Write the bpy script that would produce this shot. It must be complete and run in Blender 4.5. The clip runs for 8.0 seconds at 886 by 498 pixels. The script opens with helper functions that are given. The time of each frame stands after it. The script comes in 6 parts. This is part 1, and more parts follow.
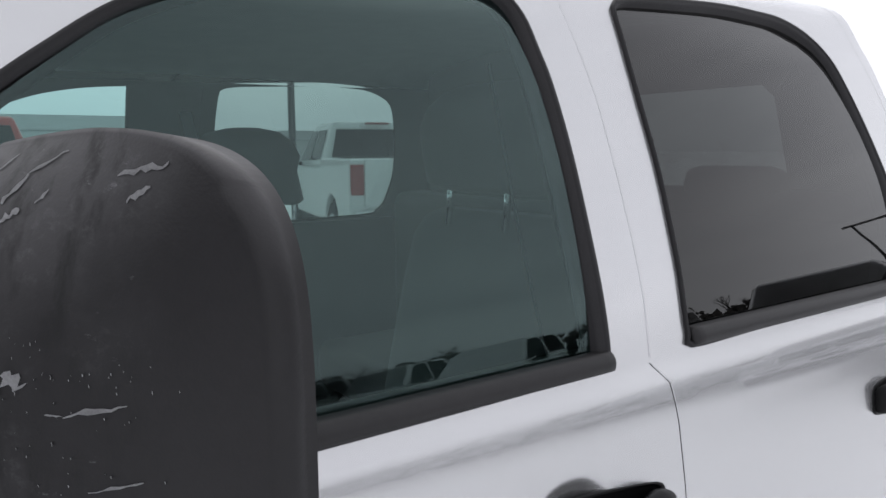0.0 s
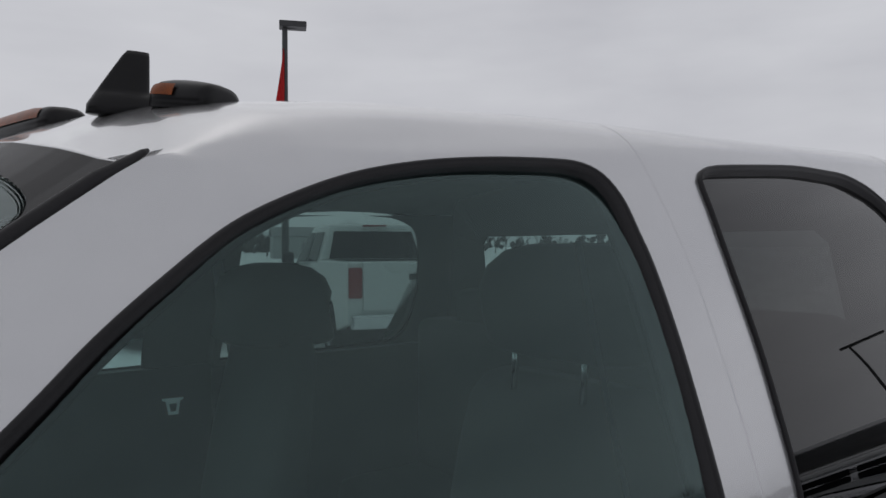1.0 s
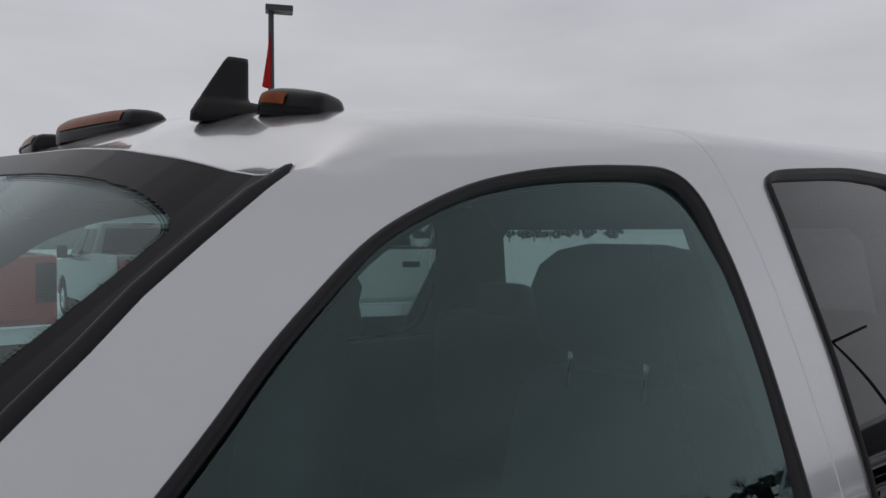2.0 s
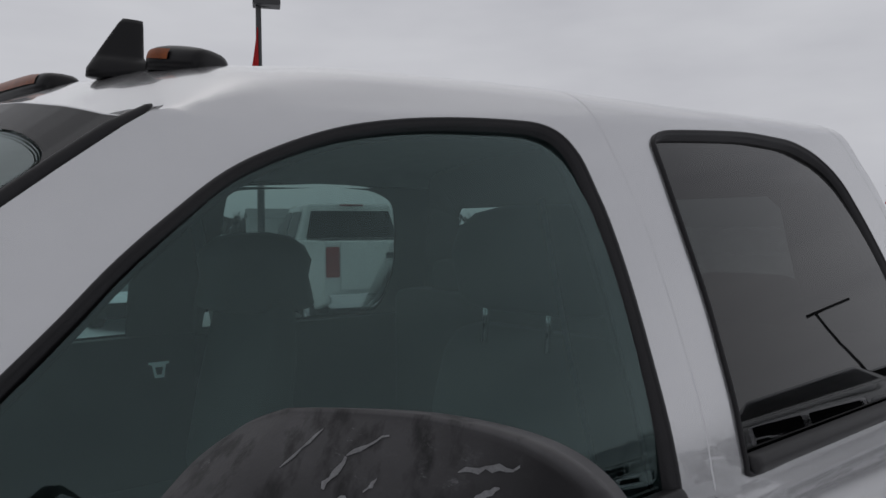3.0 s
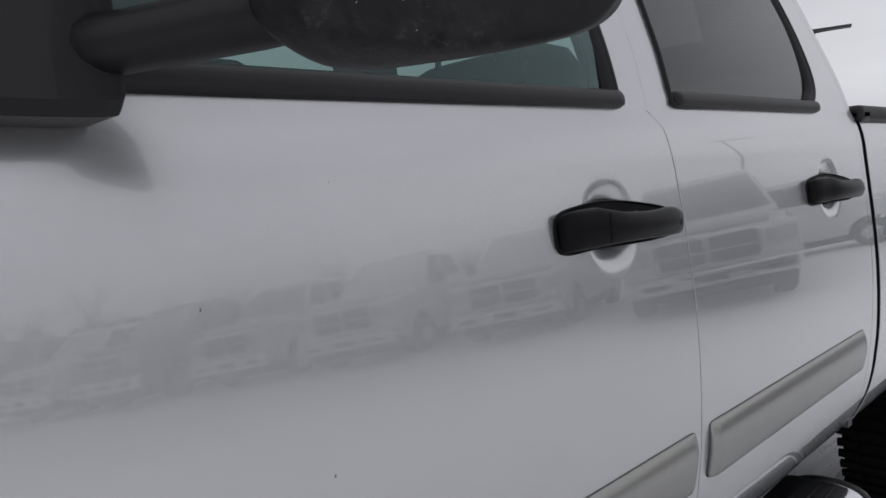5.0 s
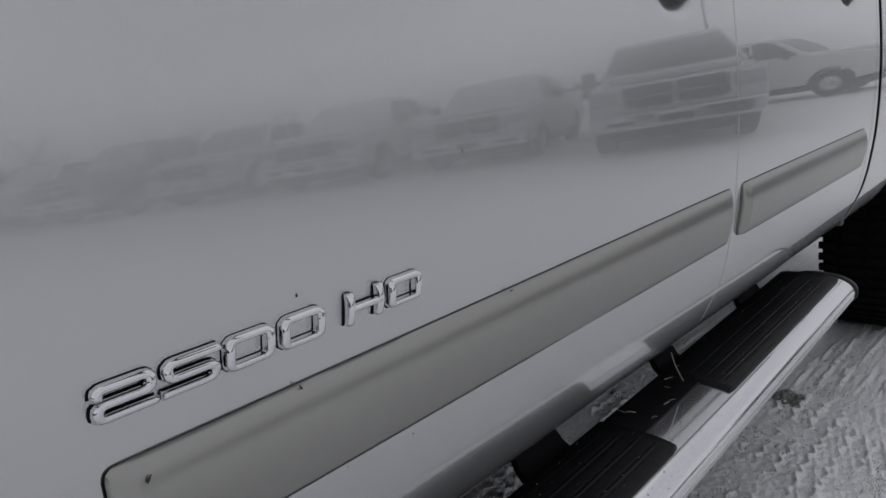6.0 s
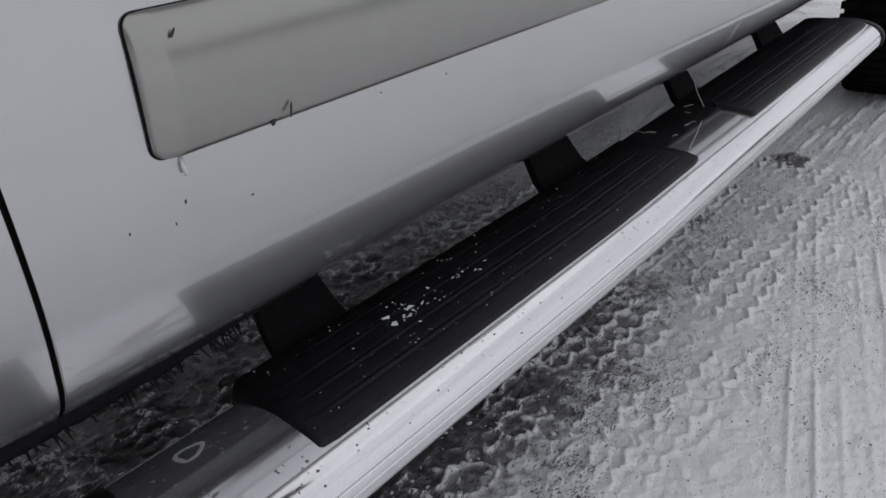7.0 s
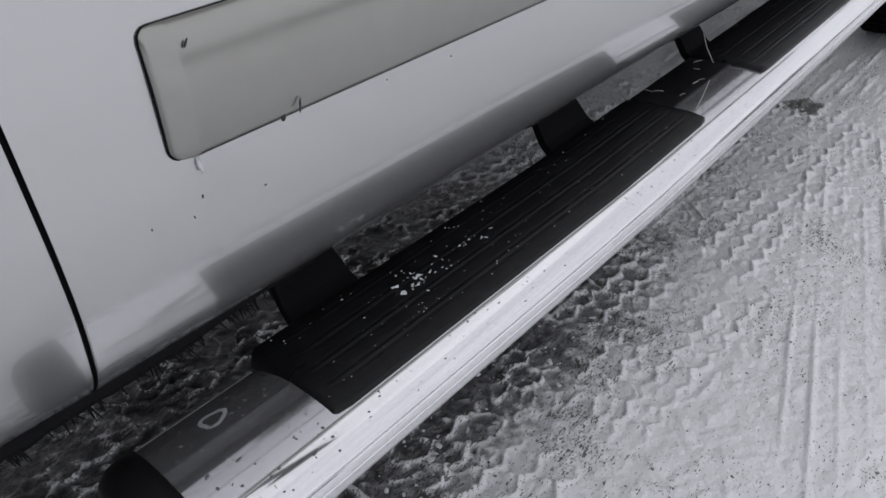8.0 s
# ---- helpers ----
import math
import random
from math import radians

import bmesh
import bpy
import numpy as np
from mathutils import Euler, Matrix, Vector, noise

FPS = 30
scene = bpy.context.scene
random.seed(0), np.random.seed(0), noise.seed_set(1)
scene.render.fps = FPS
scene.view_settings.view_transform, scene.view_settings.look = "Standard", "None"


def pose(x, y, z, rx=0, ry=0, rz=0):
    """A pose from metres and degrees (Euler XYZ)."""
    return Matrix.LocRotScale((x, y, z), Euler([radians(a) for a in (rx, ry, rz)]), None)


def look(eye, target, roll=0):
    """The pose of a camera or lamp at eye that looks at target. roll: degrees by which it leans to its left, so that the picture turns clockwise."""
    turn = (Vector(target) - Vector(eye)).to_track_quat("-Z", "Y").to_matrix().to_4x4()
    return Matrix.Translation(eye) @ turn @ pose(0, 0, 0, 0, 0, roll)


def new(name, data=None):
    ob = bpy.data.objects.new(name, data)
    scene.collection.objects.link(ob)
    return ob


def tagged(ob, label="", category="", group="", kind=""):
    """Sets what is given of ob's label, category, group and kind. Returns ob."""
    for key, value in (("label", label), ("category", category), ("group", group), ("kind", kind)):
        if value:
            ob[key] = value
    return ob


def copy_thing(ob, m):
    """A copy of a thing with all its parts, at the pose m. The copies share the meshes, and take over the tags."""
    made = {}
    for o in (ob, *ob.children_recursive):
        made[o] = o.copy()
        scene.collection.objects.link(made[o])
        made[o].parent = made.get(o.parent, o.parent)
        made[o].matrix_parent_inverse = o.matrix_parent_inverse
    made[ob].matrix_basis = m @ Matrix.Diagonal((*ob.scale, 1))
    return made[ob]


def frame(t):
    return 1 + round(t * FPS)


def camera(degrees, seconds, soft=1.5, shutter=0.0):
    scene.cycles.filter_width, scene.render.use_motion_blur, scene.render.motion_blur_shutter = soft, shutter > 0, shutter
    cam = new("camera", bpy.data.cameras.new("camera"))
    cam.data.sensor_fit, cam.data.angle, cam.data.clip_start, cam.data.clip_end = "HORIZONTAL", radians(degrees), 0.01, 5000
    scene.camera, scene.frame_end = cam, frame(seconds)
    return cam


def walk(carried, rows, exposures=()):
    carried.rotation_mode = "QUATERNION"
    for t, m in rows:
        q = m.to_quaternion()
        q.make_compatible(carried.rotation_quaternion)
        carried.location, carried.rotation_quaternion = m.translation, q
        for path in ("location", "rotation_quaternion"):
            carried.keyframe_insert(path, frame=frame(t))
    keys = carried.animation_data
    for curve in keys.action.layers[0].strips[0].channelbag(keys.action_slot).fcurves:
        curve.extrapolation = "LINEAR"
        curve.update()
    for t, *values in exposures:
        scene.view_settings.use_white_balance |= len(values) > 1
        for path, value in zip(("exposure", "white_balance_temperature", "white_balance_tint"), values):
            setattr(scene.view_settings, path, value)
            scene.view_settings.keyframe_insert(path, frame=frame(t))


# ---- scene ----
import mathutils
from mathutils.geometry import delaunay_2d_cdt

# ---- camera ----
cam = camera(63.2, 8.0)
PATH = [
    (0, (-0.742, -0.506, 1.676), (0.413, 1.105, 1.408), -0.2),
    (0.2, (-0.730, -0.489, 1.701), (0.447, 1.119, 1.529), 0.1),
    (0.5, (-0.753, -0.46, 1.741), (0.431, 1.15, 1.664), -0.2),
    (0.8, (-0.782, -0.411, 1.771), (0.406, 1.198, 1.749), -0.3),
    (1, (-0.806, -0.366, 1.792), (0.383, 1.241, 1.787), -0.1),
    (2.3, (-0.922, -0.293, 1.816), (0.307, 1.284, 1.766), -0.0),
    (2.5, (-0.904, -0.329, 1.807), (0.325, 1.248, 1.758), -0.2),
    (3, (-0.852, -0.436, 1.757), (0.387, 1.133, 1.699), -0.4),
    (3.3, (-0.825, -0.505, 1.728), (0.42, 1.059, 1.666), -0.5),
    (3.5, (-0.822, -0.537, 1.692), (0.462, 0.994, 1.62), -0.5),
    (3.8, (-0.834, -0.574, 1.594), (0.48, 0.932, 1.517), -1.0),
    (4, (-0.842, -0.585, 1.525), (0.474, 0.92, 1.451), -1.2),
    (4.2, (-0.859, -0.586, 1.468), (0.468, 0.909, 1.398), -1.2),
    (5.3, (-1.095, -0.492, 1.266), (0.3, 0.916, 0.999), -5.2),
    (5.5, (-1.133, -0.484, 1.24), (0.265, 0.901, 0.881), -4.9),
    (6, (-1.206, -0.453, 1.13), (0.187, 0.895, 0.639), -5.1),
    (6.5, (-1.242, -0.422, 1.03), (0.122, 0.868, 0.34), -5.2),
    (7, (-1.256, -0.415, 0.949), (-0.003, 0.815, -0.009), -5.4),
    (7.2, (-1.257, -0.420, 0.933), (-0.058, 0.779, -0.126), -5.4),
    (7.4, (-1.252, -0.412, 0.935), (-0.078, 0.763, -0.179), -5.7),
    (7.5, (-1.249, -0.409, 0.947), (-0.086, 0.755, -0.19), -5.4),
    (7.8, (-1.244, -0.444, 0.976), (-0.108, 0.773, -0.133), -7.3),
    (8, (-1.252, -0.426, 0.998), (-0.098, 0.778, -0.106), -6.6),
]
walk(cam, [(t, look(eye, target, roll)) for t, eye, target, roll in PATH],
     exposures=[(0, 1.12), (.25, .86), (.5, .47), (1, .15), (2.5, .06), (3, .09), (3.5, .22), (4, .44), (4.2, .58), (5.5, .19), (6, .09), (6.5, .36), (7, .53), (7.5, .69), (8, .77)])

# ---- light ----
world = bpy.data.worlds.new("overcast_sky")
scene.world = world
world.use_nodes = True
wn, wl = world.node_tree.nodes, world.node_tree.links
wn.clear()
w_out = wn.new("ShaderNodeOutputWorld")
w_bg = wn.new("ShaderNodeBackground")
w_sky = wn.new("ShaderNodeTexSky")
w_sky.sky_type = "NISHITA"
w_sky.sun_disc = False
w_sky.sun_elevation = radians(65)
w_sky.sun_rotation = radians(17)
w_sky.air_density, w_sky.dust_density = 2.0, 6.0
w_hsv = wn.new("ShaderNodeHueSaturation")
w_hsv.inputs["Saturation"].default_value = 0.12
w_scale = wn.new("ShaderNodeMix")
w_scale.data_type, w_scale.blend_type = "RGBA", "MULTIPLY"
w_scale.inputs["Factor"].default_value = 1.0
w_scale.inputs[7].default_value = (0.09, 0.09, 0.09, 1)
w_co = wn.new("ShaderNodeTexCoord")
w_map = wn.new("ShaderNodeMapping")
w_map.inputs["Scale"].default_value = (1.2, 1.2, 4.5)
w_noise = wn.new("ShaderNodeTexNoise")
w_noise.inputs["Scale"].default_value = 1.6
w_noise.inputs["Detail"].default_value = 5.0
w_ramp = wn.new("ShaderNodeValToRGB")
w_ramp.color_ramp.elements[0].position, w_ramp.color_ramp.elements[0].color = 0.30, (0.440, 0.446, 0.488, 1)
w_ramp.color_ramp.elements[1].position, w_ramp.color_ramp.elements[1].color = 0.70, (0.590, 0.598, 0.636, 1)
w_mix = wn.new("ShaderNodeMix")
w_mix.data_type = "RGBA"
w_mix.inputs["Factor"].default_value = 0.88
wl.new(w_sky.outputs[0], w_hsv.inputs["Color"])
wl.new(w_hsv.outputs[0], w_scale.inputs[6])
wl.new(w_co.outputs["Generated"], w_map.inputs[0])
wl.new(w_map.outputs[0], w_noise.inputs["Vector"])
wl.new(w_noise.outputs[0], w_ramp.inputs[0])
wl.new(w_scale.outputs[2], w_mix.inputs[6])
wl.new(w_ramp.outputs[0], w_mix.inputs[7])
w_sep, w_sq, w_fall = wn.new("ShaderNodeSeparateXYZ"), wn.new("ShaderNodeMath"), wn.new("ShaderNodeMapRange")
w_sq.operation = "MULTIPLY"
w_fall.inputs[3].default_value, w_fall.inputs[4].default_value = 1.0, 0.82
w_deep = wn.new("ShaderNodeVectorMath")
w_deep.operation = "SCALE"
wl.new(w_co.outputs["Generated"], w_sep.inputs[0])
wl.new(w_sep.outputs[2], w_sq.inputs[0])
wl.new(w_sep.outputs[2], w_sq.inputs[1])
wl.new(w_sq.outputs[0], w_fall.inputs[0])
wl.new(w_mix.outputs[2], w_deep.inputs[0])
wl.new(w_fall.outputs[0], w_deep.inputs["Scale"])
wl.new(w_deep.outputs[0], w_bg.inputs[0])
w_bg.inputs[1].default_value = 1.0
wl.new(w_bg.outputs[0], w_out.inputs[0])

sun_data = bpy.data.lights.new("veiled_sun", "SUN")
sun_data.energy, sun_data.angle, sun_data.color = 0.14, radians(100), (1.0, 0.98, 0.95)
sun = new("veiled_sun", sun_data)
sun.matrix_world = look((0, 0, 30), (-4, -13, 0))


# ---- materials ----
def material(name, color, rough=0.5, metal=0.0, coat=0.0, vary=0.15, scale=8.0, bump=0.0, bump_scale=60.0, stain=None, island=0.0, spec=0.5, coat_rough=0.03, coat_ior=1.5):
    """A Principled surface with a fine grain, broad stains and relief."""
    m = bpy.data.materials.new(name)
    m.use_nodes = True
    n, l = m.node_tree.nodes, m.node_tree.links
    b = n["Principled BSDF"]
    b.inputs["Roughness"].default_value = rough
    b.inputs["Metallic"].default_value = metal
    b.inputs["Coat Weight"].default_value = coat
    b.inputs["Coat Roughness"].default_value = coat_rough
    b.inputs["Coat IOR"].default_value = coat_ior
    b.inputs["Specular IOR Level"].default_value = spec
    co = n.new("ShaderNodeTexCoord")
    big, small = n.new("ShaderNodeTexNoise"), n.new("ShaderNodeTexNoise")
    big.inputs["Scale"].default_value, big.inputs["Detail"].default_value = scale, 4
    small.inputs["Scale"].default_value, small.inputs["Detail"].default_value = scale * 14, 3
    add = n.new("ShaderNodeMath")
    add.operation = "ADD"
    ramp = n.new("ShaderNodeValToRGB")
    dark = tuple(c * (1 - vary) for c in color)
    ramp.color_ramp.elements[0].position, ramp.color_ramp.elements[0].color = 0.35, (*(stain or dark), 1)
    ramp.color_ramp.elements[1].position, ramp.color_ramp.elements[1].color = 0.65, (*color, 1)
    half = n.new("ShaderNodeMath")
    half.operation, half.inputs[1].default_value = "MULTIPLY", 0.5
    l.new(co.outputs["Object"], big.inputs["Vector"])
    l.new(co.outputs["Object"], small.inputs["Vector"])
    l.new(big.outputs[0], add.inputs[0])
    l.new(small.outputs[0], add.inputs[1])
    l.new(add.outputs[0], half.inputs[0])
    l.new(half.outputs[0], ramp.inputs[0])
    l.new(ramp.outputs[0], b.inputs["Base Color"])
    if bump:
        tex = n.new("ShaderNodeTexNoise")
        tex.inputs["Scale"].default_value, tex.inputs["Detail"].default_value = bump_scale, 4
        bm_ = n.new("ShaderNodeBump")
        bm_.inputs["Strength"].default_value, bm_.inputs["Distance"].default_value = bump, 0.01
        l.new(co.outputs["Object"], tex.inputs["Vector"])
        l.new(tex.outputs[0], bm_.inputs["Height"])
        l.new(bm_.outputs[0], b.inputs["Normal"])
    return m


def glass_material(name, tint, shine_color=(0.95, 0.95, 0.95), boost=1.1):
    """Thin tinted glass: what lies behind shows through the tint, the surface mirrors by Fresnel."""
    m = bpy.data.materials.new(name)
    m.use_nodes = True
    n, l = m.node_tree.nodes, m.node_tree.links
    n.remove(n["Principled BSDF"])
    out = n["Material Output"]
    clear, shine, mix, fres = n.new("ShaderNodeBsdfTransparent"), n.new("ShaderNodeBsdfGlossy"), n.new("ShaderNodeMixShader"), n.new("ShaderNodeFresnel")
    clear.inputs[0].default_value = (*tint, 1)
    shine.inputs["Roughness"].default_value = 0.0
    shine.inputs["Color"].default_value = (*shine_color, 1)
    fres.inputs[0].default_value = 1.46
    both = n.new("ShaderNodeMath")
    both.operation, both.use_clamp = "MULTIPLY", True
    both.inputs[1].default_value = boost
    l.new(fres.outputs[0], both.inputs[0])
    l.new(both.outputs[0], mix.inputs[0])
    l.new(clear.outputs[0], mix.inputs[1])
    l.new(shine.outputs[0], mix.inputs[2])
    l.new(mix.outputs[0], out.inputs[0])
    return m


SILVER = material("silver_paint", (0.57, 0.57, 0.58), 0.26, 0.80, 1.0, vary=0.03, scale=3.0, coat_rough=0.02, coat_ior=1.74)
TRIM_SILVER = material("aged_silver_moulding", (0.375, 0.372, 0.352), 0.31, 1.0, 0.1, vary=0.05, scale=4.0, coat_rough=0.12)
RUBBER = material("black_rubber_seal", (0.0110, 0.0104, 0.0122), 0.46, spec=0.3, vary=0.3, scale=20, bump=0.05, bump_scale=300)
DARK = material("dark_cavity", (0.010, 0.010, 0.011), 0.85, spec=0.12, vary=0.3, scale=10)
BLACK_PLASTIC = material("textured_black_plastic", (0.0125, 0.0117, 0.0130), 0.46, spec=0.40, vary=0.35, scale=7, bump=0.06, bump_scale=900)


def worn_shell_material():
    """Black moulded plastic: grey dust, dark wet runs and white scrapes, the outer edge clean, up-facing faces painted
    lighter.
    """
    m = material("dusty_black_mirror_shell", (0.0108, 0.0101, 0.0114), 0.46, spec=0.34, vary=0.3, scale=13, bump=0.05, bump_scale=700)
    n, l = m.node_tree.nodes, m.node_tree.links
    b = n["Principled BSDF"]
    co = n.new("ShaderNodeTexCoord")

    def tex(stretch, detail, rough=.6):
        mp, t = n.new("ShaderNodeMapping"), n.new("ShaderNodeTexNoise")
        mp.inputs["Scale"].default_value = stretch
        t.inputs["Scale"].default_value, t.inputs["Detail"].default_value, t.inputs["Roughness"].default_value = 1.0, detail, rough
        l.new(co.outputs["Object"], mp.inputs[0])
        l.new(mp.outputs[0], t.inputs["Vector"])
        return t.outputs[0]

    def span(src, lo, hi, a=0.0, c=1.0):
        r = n.new("ShaderNodeMapRange")
        for i, v in enumerate((lo, hi, a, c)):
            r.inputs[i + 1].default_value = v
        l.new(src, r.inputs[0])
        return r.outputs[0]

    def times(p, q):
        k = n.new("ShaderNodeMath")
        k.operation = "MULTIPLY"
        l.new(p, k.inputs[0])
        l.new(q, k.inputs[1])
        return k.outputs[0]

    def over(below, mask, color):
        mx = n.new("ShaderNodeMix")
        mx.data_type = "RGBA"
        l.new(mask, mx.inputs["Factor"])
        l.new(below, mx.inputs[6])
        mx.inputs[7].default_value = (*color, 1)
        return mx.outputs[2]
    sep = n.new("ShaderNodeSeparateXYZ")
    l.new(co.outputs["Object"], sep.inputs[0])
    outer = span(sep.outputs[1], -.266, -.238)
    blotch = tex((16, 16, 20), 5)
    color = b.inputs["Base Color"].links[0].from_socket
    color = over(color, times(outer, span(blotch, .44, .68, 0, .66)), (0.0330, 0.0322, 0.0338))
    # paler tone by normal on ledges and crown: dust, and sky light painted in
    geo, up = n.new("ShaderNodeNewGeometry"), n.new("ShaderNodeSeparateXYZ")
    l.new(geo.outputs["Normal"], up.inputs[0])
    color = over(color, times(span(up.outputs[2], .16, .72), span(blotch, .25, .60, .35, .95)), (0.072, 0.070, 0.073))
    color = over(color, times(outer, span(tex((85, 85, 22), 4), .50, .66, 0, .85)), (0.0045, 0.0043, 0.0048))
    color = over(color, times(outer, times(span(blotch, .46, .60), span(tex((120, 120, 150), 7, .75), .53, .69, 0, .55))), (0.085, 0.083, 0.087))
    color = over(color, times(outer, times(span(tex((30, 30, 26), 3), .55, .64), span(tex((110, 45, 190), 6, .7), .62, .69, 0, .55))), (0.20, 0.20, 0.21))
    l.new(color, b.inputs["Base Color"])
    l.new(span(times(outer, blotch), 0, .7, .40, .58), b.inputs["Roughness"])
    return m


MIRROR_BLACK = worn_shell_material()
HANDLE_BLACK = material("satin_black_handle", (0.0042, 0.0042, 0.0048), 0.36, spec=0.13, vary=0.2, scale=20, bump=0.04, bump_scale=700)
CHROME = material("polished_chrome", (0.78, 0.78, 0.80), 0.06, 1.0, vary=0.04, scale=12)
STEEL = material("brushed_step_steel", (0.80, 0.80, 0.82), 0.08, 0.90, vary=0.06, scale=16)
PAD = material("ridged_black_step_pad", (0.0058, 0.0058, 0.0064), 0.36, spec=0.24, vary=0.5, scale=30, bump=0.14, bump_scale=420, stain=(0.013, 0.013, 0.0145))
AMBER = material("amber_lens", (0.27, 0.060, 0.004), 0.30, spec=0.25, vary=0.55, scale=40)
FRIT = material("printed_black_glass_border", (0.0060, 0.0056, 0.0064), 0.25, spec=0.05, vary=0.2, scale=30)
SMOKE = material("smoked_lamp_shell", (0.0075, 0.0072, 0.0078), 0.34, spec=0.2, coat=0.06, vary=0.2, scale=30)
CHIP = material("bare_dark_chip", (0.035, 0.034, 0.035), 0.7, vary=0.3, scale=200)
WET_GRIME = material("grimy_water_drops", (0.16, 0.16, 0.165), 0.15, spec=0.5, vary=0.5, scale=200)
ICE = material("ice_and_snow_crumbs", (0.75, 0.77, 0.80), 0.35, vary=0.15, scale=60)
CLOTH = material("dark_grey_seat_cloth", (0.100, 0.106, 0.107), 0.95, vary=0.15, scale=9)
HEADLINER = material("grey_headliner", (0.36, 0.37, 0.37), 0.95, vary=0.1, scale=15)
INNER = material("dark_interior_plastic", (0.080, 0.086, 0.087), 0.7, vary=0.2, scale=12)
TONGUE = material("bare_bright_tongue", (0.92, 0.93, 0.93), 0.32, 0.9, vary=0.05, scale=60)
BELT_CLOTH = material("grey_seat_belt_webbing", (0.42, 0.43, 0.43), 0.7, vary=0.15, scale=60)
TYRE = material("tyre_rubber", (0.006, 0.006, 0.0065), 0.8, spec=0.08, vary=0.4, scale=20, bump=0.3, bump_scale=120)
STRAW = material("frosted_straw", (0.42, 0.41, 0.38), 0.6, vary=0.25, scale=60)
POST = material("bright_chromed_post", (0.97, 0.97, 0.97), 0.12, 1.0, vary=0.03, scale=20)
SPLASH = material("dried_white_splash", (0.42, 0.42, 0.43), 0.8, vary=0.35, scale=60)
FRONT_GLASS = glass_material("green_door_glass", (0.58, 0.75, 0.73), (0.62, 0.82, 0.81), 2.1)
PRIVACY_GLASS = glass_material("dark_privacy_glass", (0.065, 0.069, 0.069), boost=1.25)
FAR_GLASS = glass_material("grey_far_glass", (0.34, 0.40, 0.385))
SCREEN_GLASS = glass_material("green_windscreen_glass", (0.66, 0.79, 0.77), (0.80, 0.90, 0.90), 1.15)


# ---- helpers ----
def part(name, bm, mat, parent=None, label="", smooth=False):
    """Links a bmesh (or a mesh) as one object under a thing or a part."""
    if isinstance(bm, bpy.types.Mesh):
        me = bm
    else:
        me = bpy.data.meshes.new(name)
        if smooth:
            for f in bm.faces:
                f.smooth = True
        bm.to_mesh(me)
        bm.free()
    if mat:
        me.materials.append(mat)
        me.materials.append(DARK)
    ob = new(name, me)
    ob.parent = parent
    return tagged(ob, label)


def thing(name, label, category, at=(0, 0, 0), group="", kind=""):
    ob = new(name)
    ob.location = at
    ob.empty_display_size = 0.1
    return tagged(ob, label, category, group, kind)


def box(bm, x0, x1, y0, y1, z0, z1, bevel=0.0, seg=2):
    """Adds a bevelled box to bm."""
    made = bmesh.ops.create_cube(bm, size=1.0)["verts"]
    for v in made:
        v.co = Vector(((x0 + x1) / 2 + v.co.x * (x1 - x0), (y0 + y1) / 2 + v.co.y * (y1 - y0), (z0 + z1) / 2 + v.co.z * (z1 - z0)))
    if bevel:
        edges = list({e for v in made for e in v.link_edges})
        bmesh.ops.bevel(bm, geom=edges, offset=bevel, segments=seg, affect="EDGES", profile=0.5)
    return bm


def loft(bm, loops, closed=True, caps=False):
    """Joins rows of points, each of the same length, by quads."""
    rows = [[bm.verts.new(p) for p in loop] for loop in loops]
    n = len(rows[0])
    for a, b in zip(rows, rows[1:]):
        for i in range(n if closed else n - 1):
            bm.faces.new((a[i], a[(i + 1) % n], b[(i + 1) % n], b[i]))
    if caps:
        bm.faces.new(rows[0][::-1])
        bm.faces.new(rows[-1])
    return rows


def tube(bm, pts, radius, n=10, caps=True):
    """A round rod along pts."""
    loops = []
    for i, p in enumerate(pts):
        a, b = Vector(pts[max(i - 1, 0)]), Vector(pts[min(i + 1, len(pts) - 1)])
        q = (b - a).to_track_quat("Z", "Y")
        r = radius[i] if isinstance(radius, (list, tuple)) else radius
        loops.append([Vector(p) + q @ Vector((r * math.cos(t), r * math.sin(t), 0)) for t in (2 * math.pi * k / n for k in range(n))])
    loft(bm, loops, True, caps)
    return bm


def spline(ts, vs, t):
    """Smooth curve through (ts, vs), with slopes from the neighbours."""
    ts, vs, t = np.asarray(ts, float), np.asarray(vs, float), np.asarray(t, float)
    d = np.diff(vs) / np.diff(ts)
    h = np.diff(ts)
    m = np.empty(len(ts))
    m[0], m[-1] = d[0], d[-1]
    m[1:-1] = (h[1:] * d[:-1] + h[:-1] * d[1:]) / (h[1:] + h[:-1])
    i = np.clip(np.searchsorted(ts, t) - 1, 0, len(ts) - 2)
    u = (t - ts[i]) / h[i]
    return (2 * u**3 - 3 * u**2 + 1) * vs[i] + (u**3 - 2 * u**2 + u) * h[i] * m[i] + (-2 * u**3 + 3 * u**2) * vs[i + 1] + (u**3 - u**2) * h[i] * m[i + 1]


def smooth_step(a, b, t):
    t = np.clip((np.asarray(t, float) - a) / (b - a), 0, 1)
    return t * t * (3 - 2 * t)


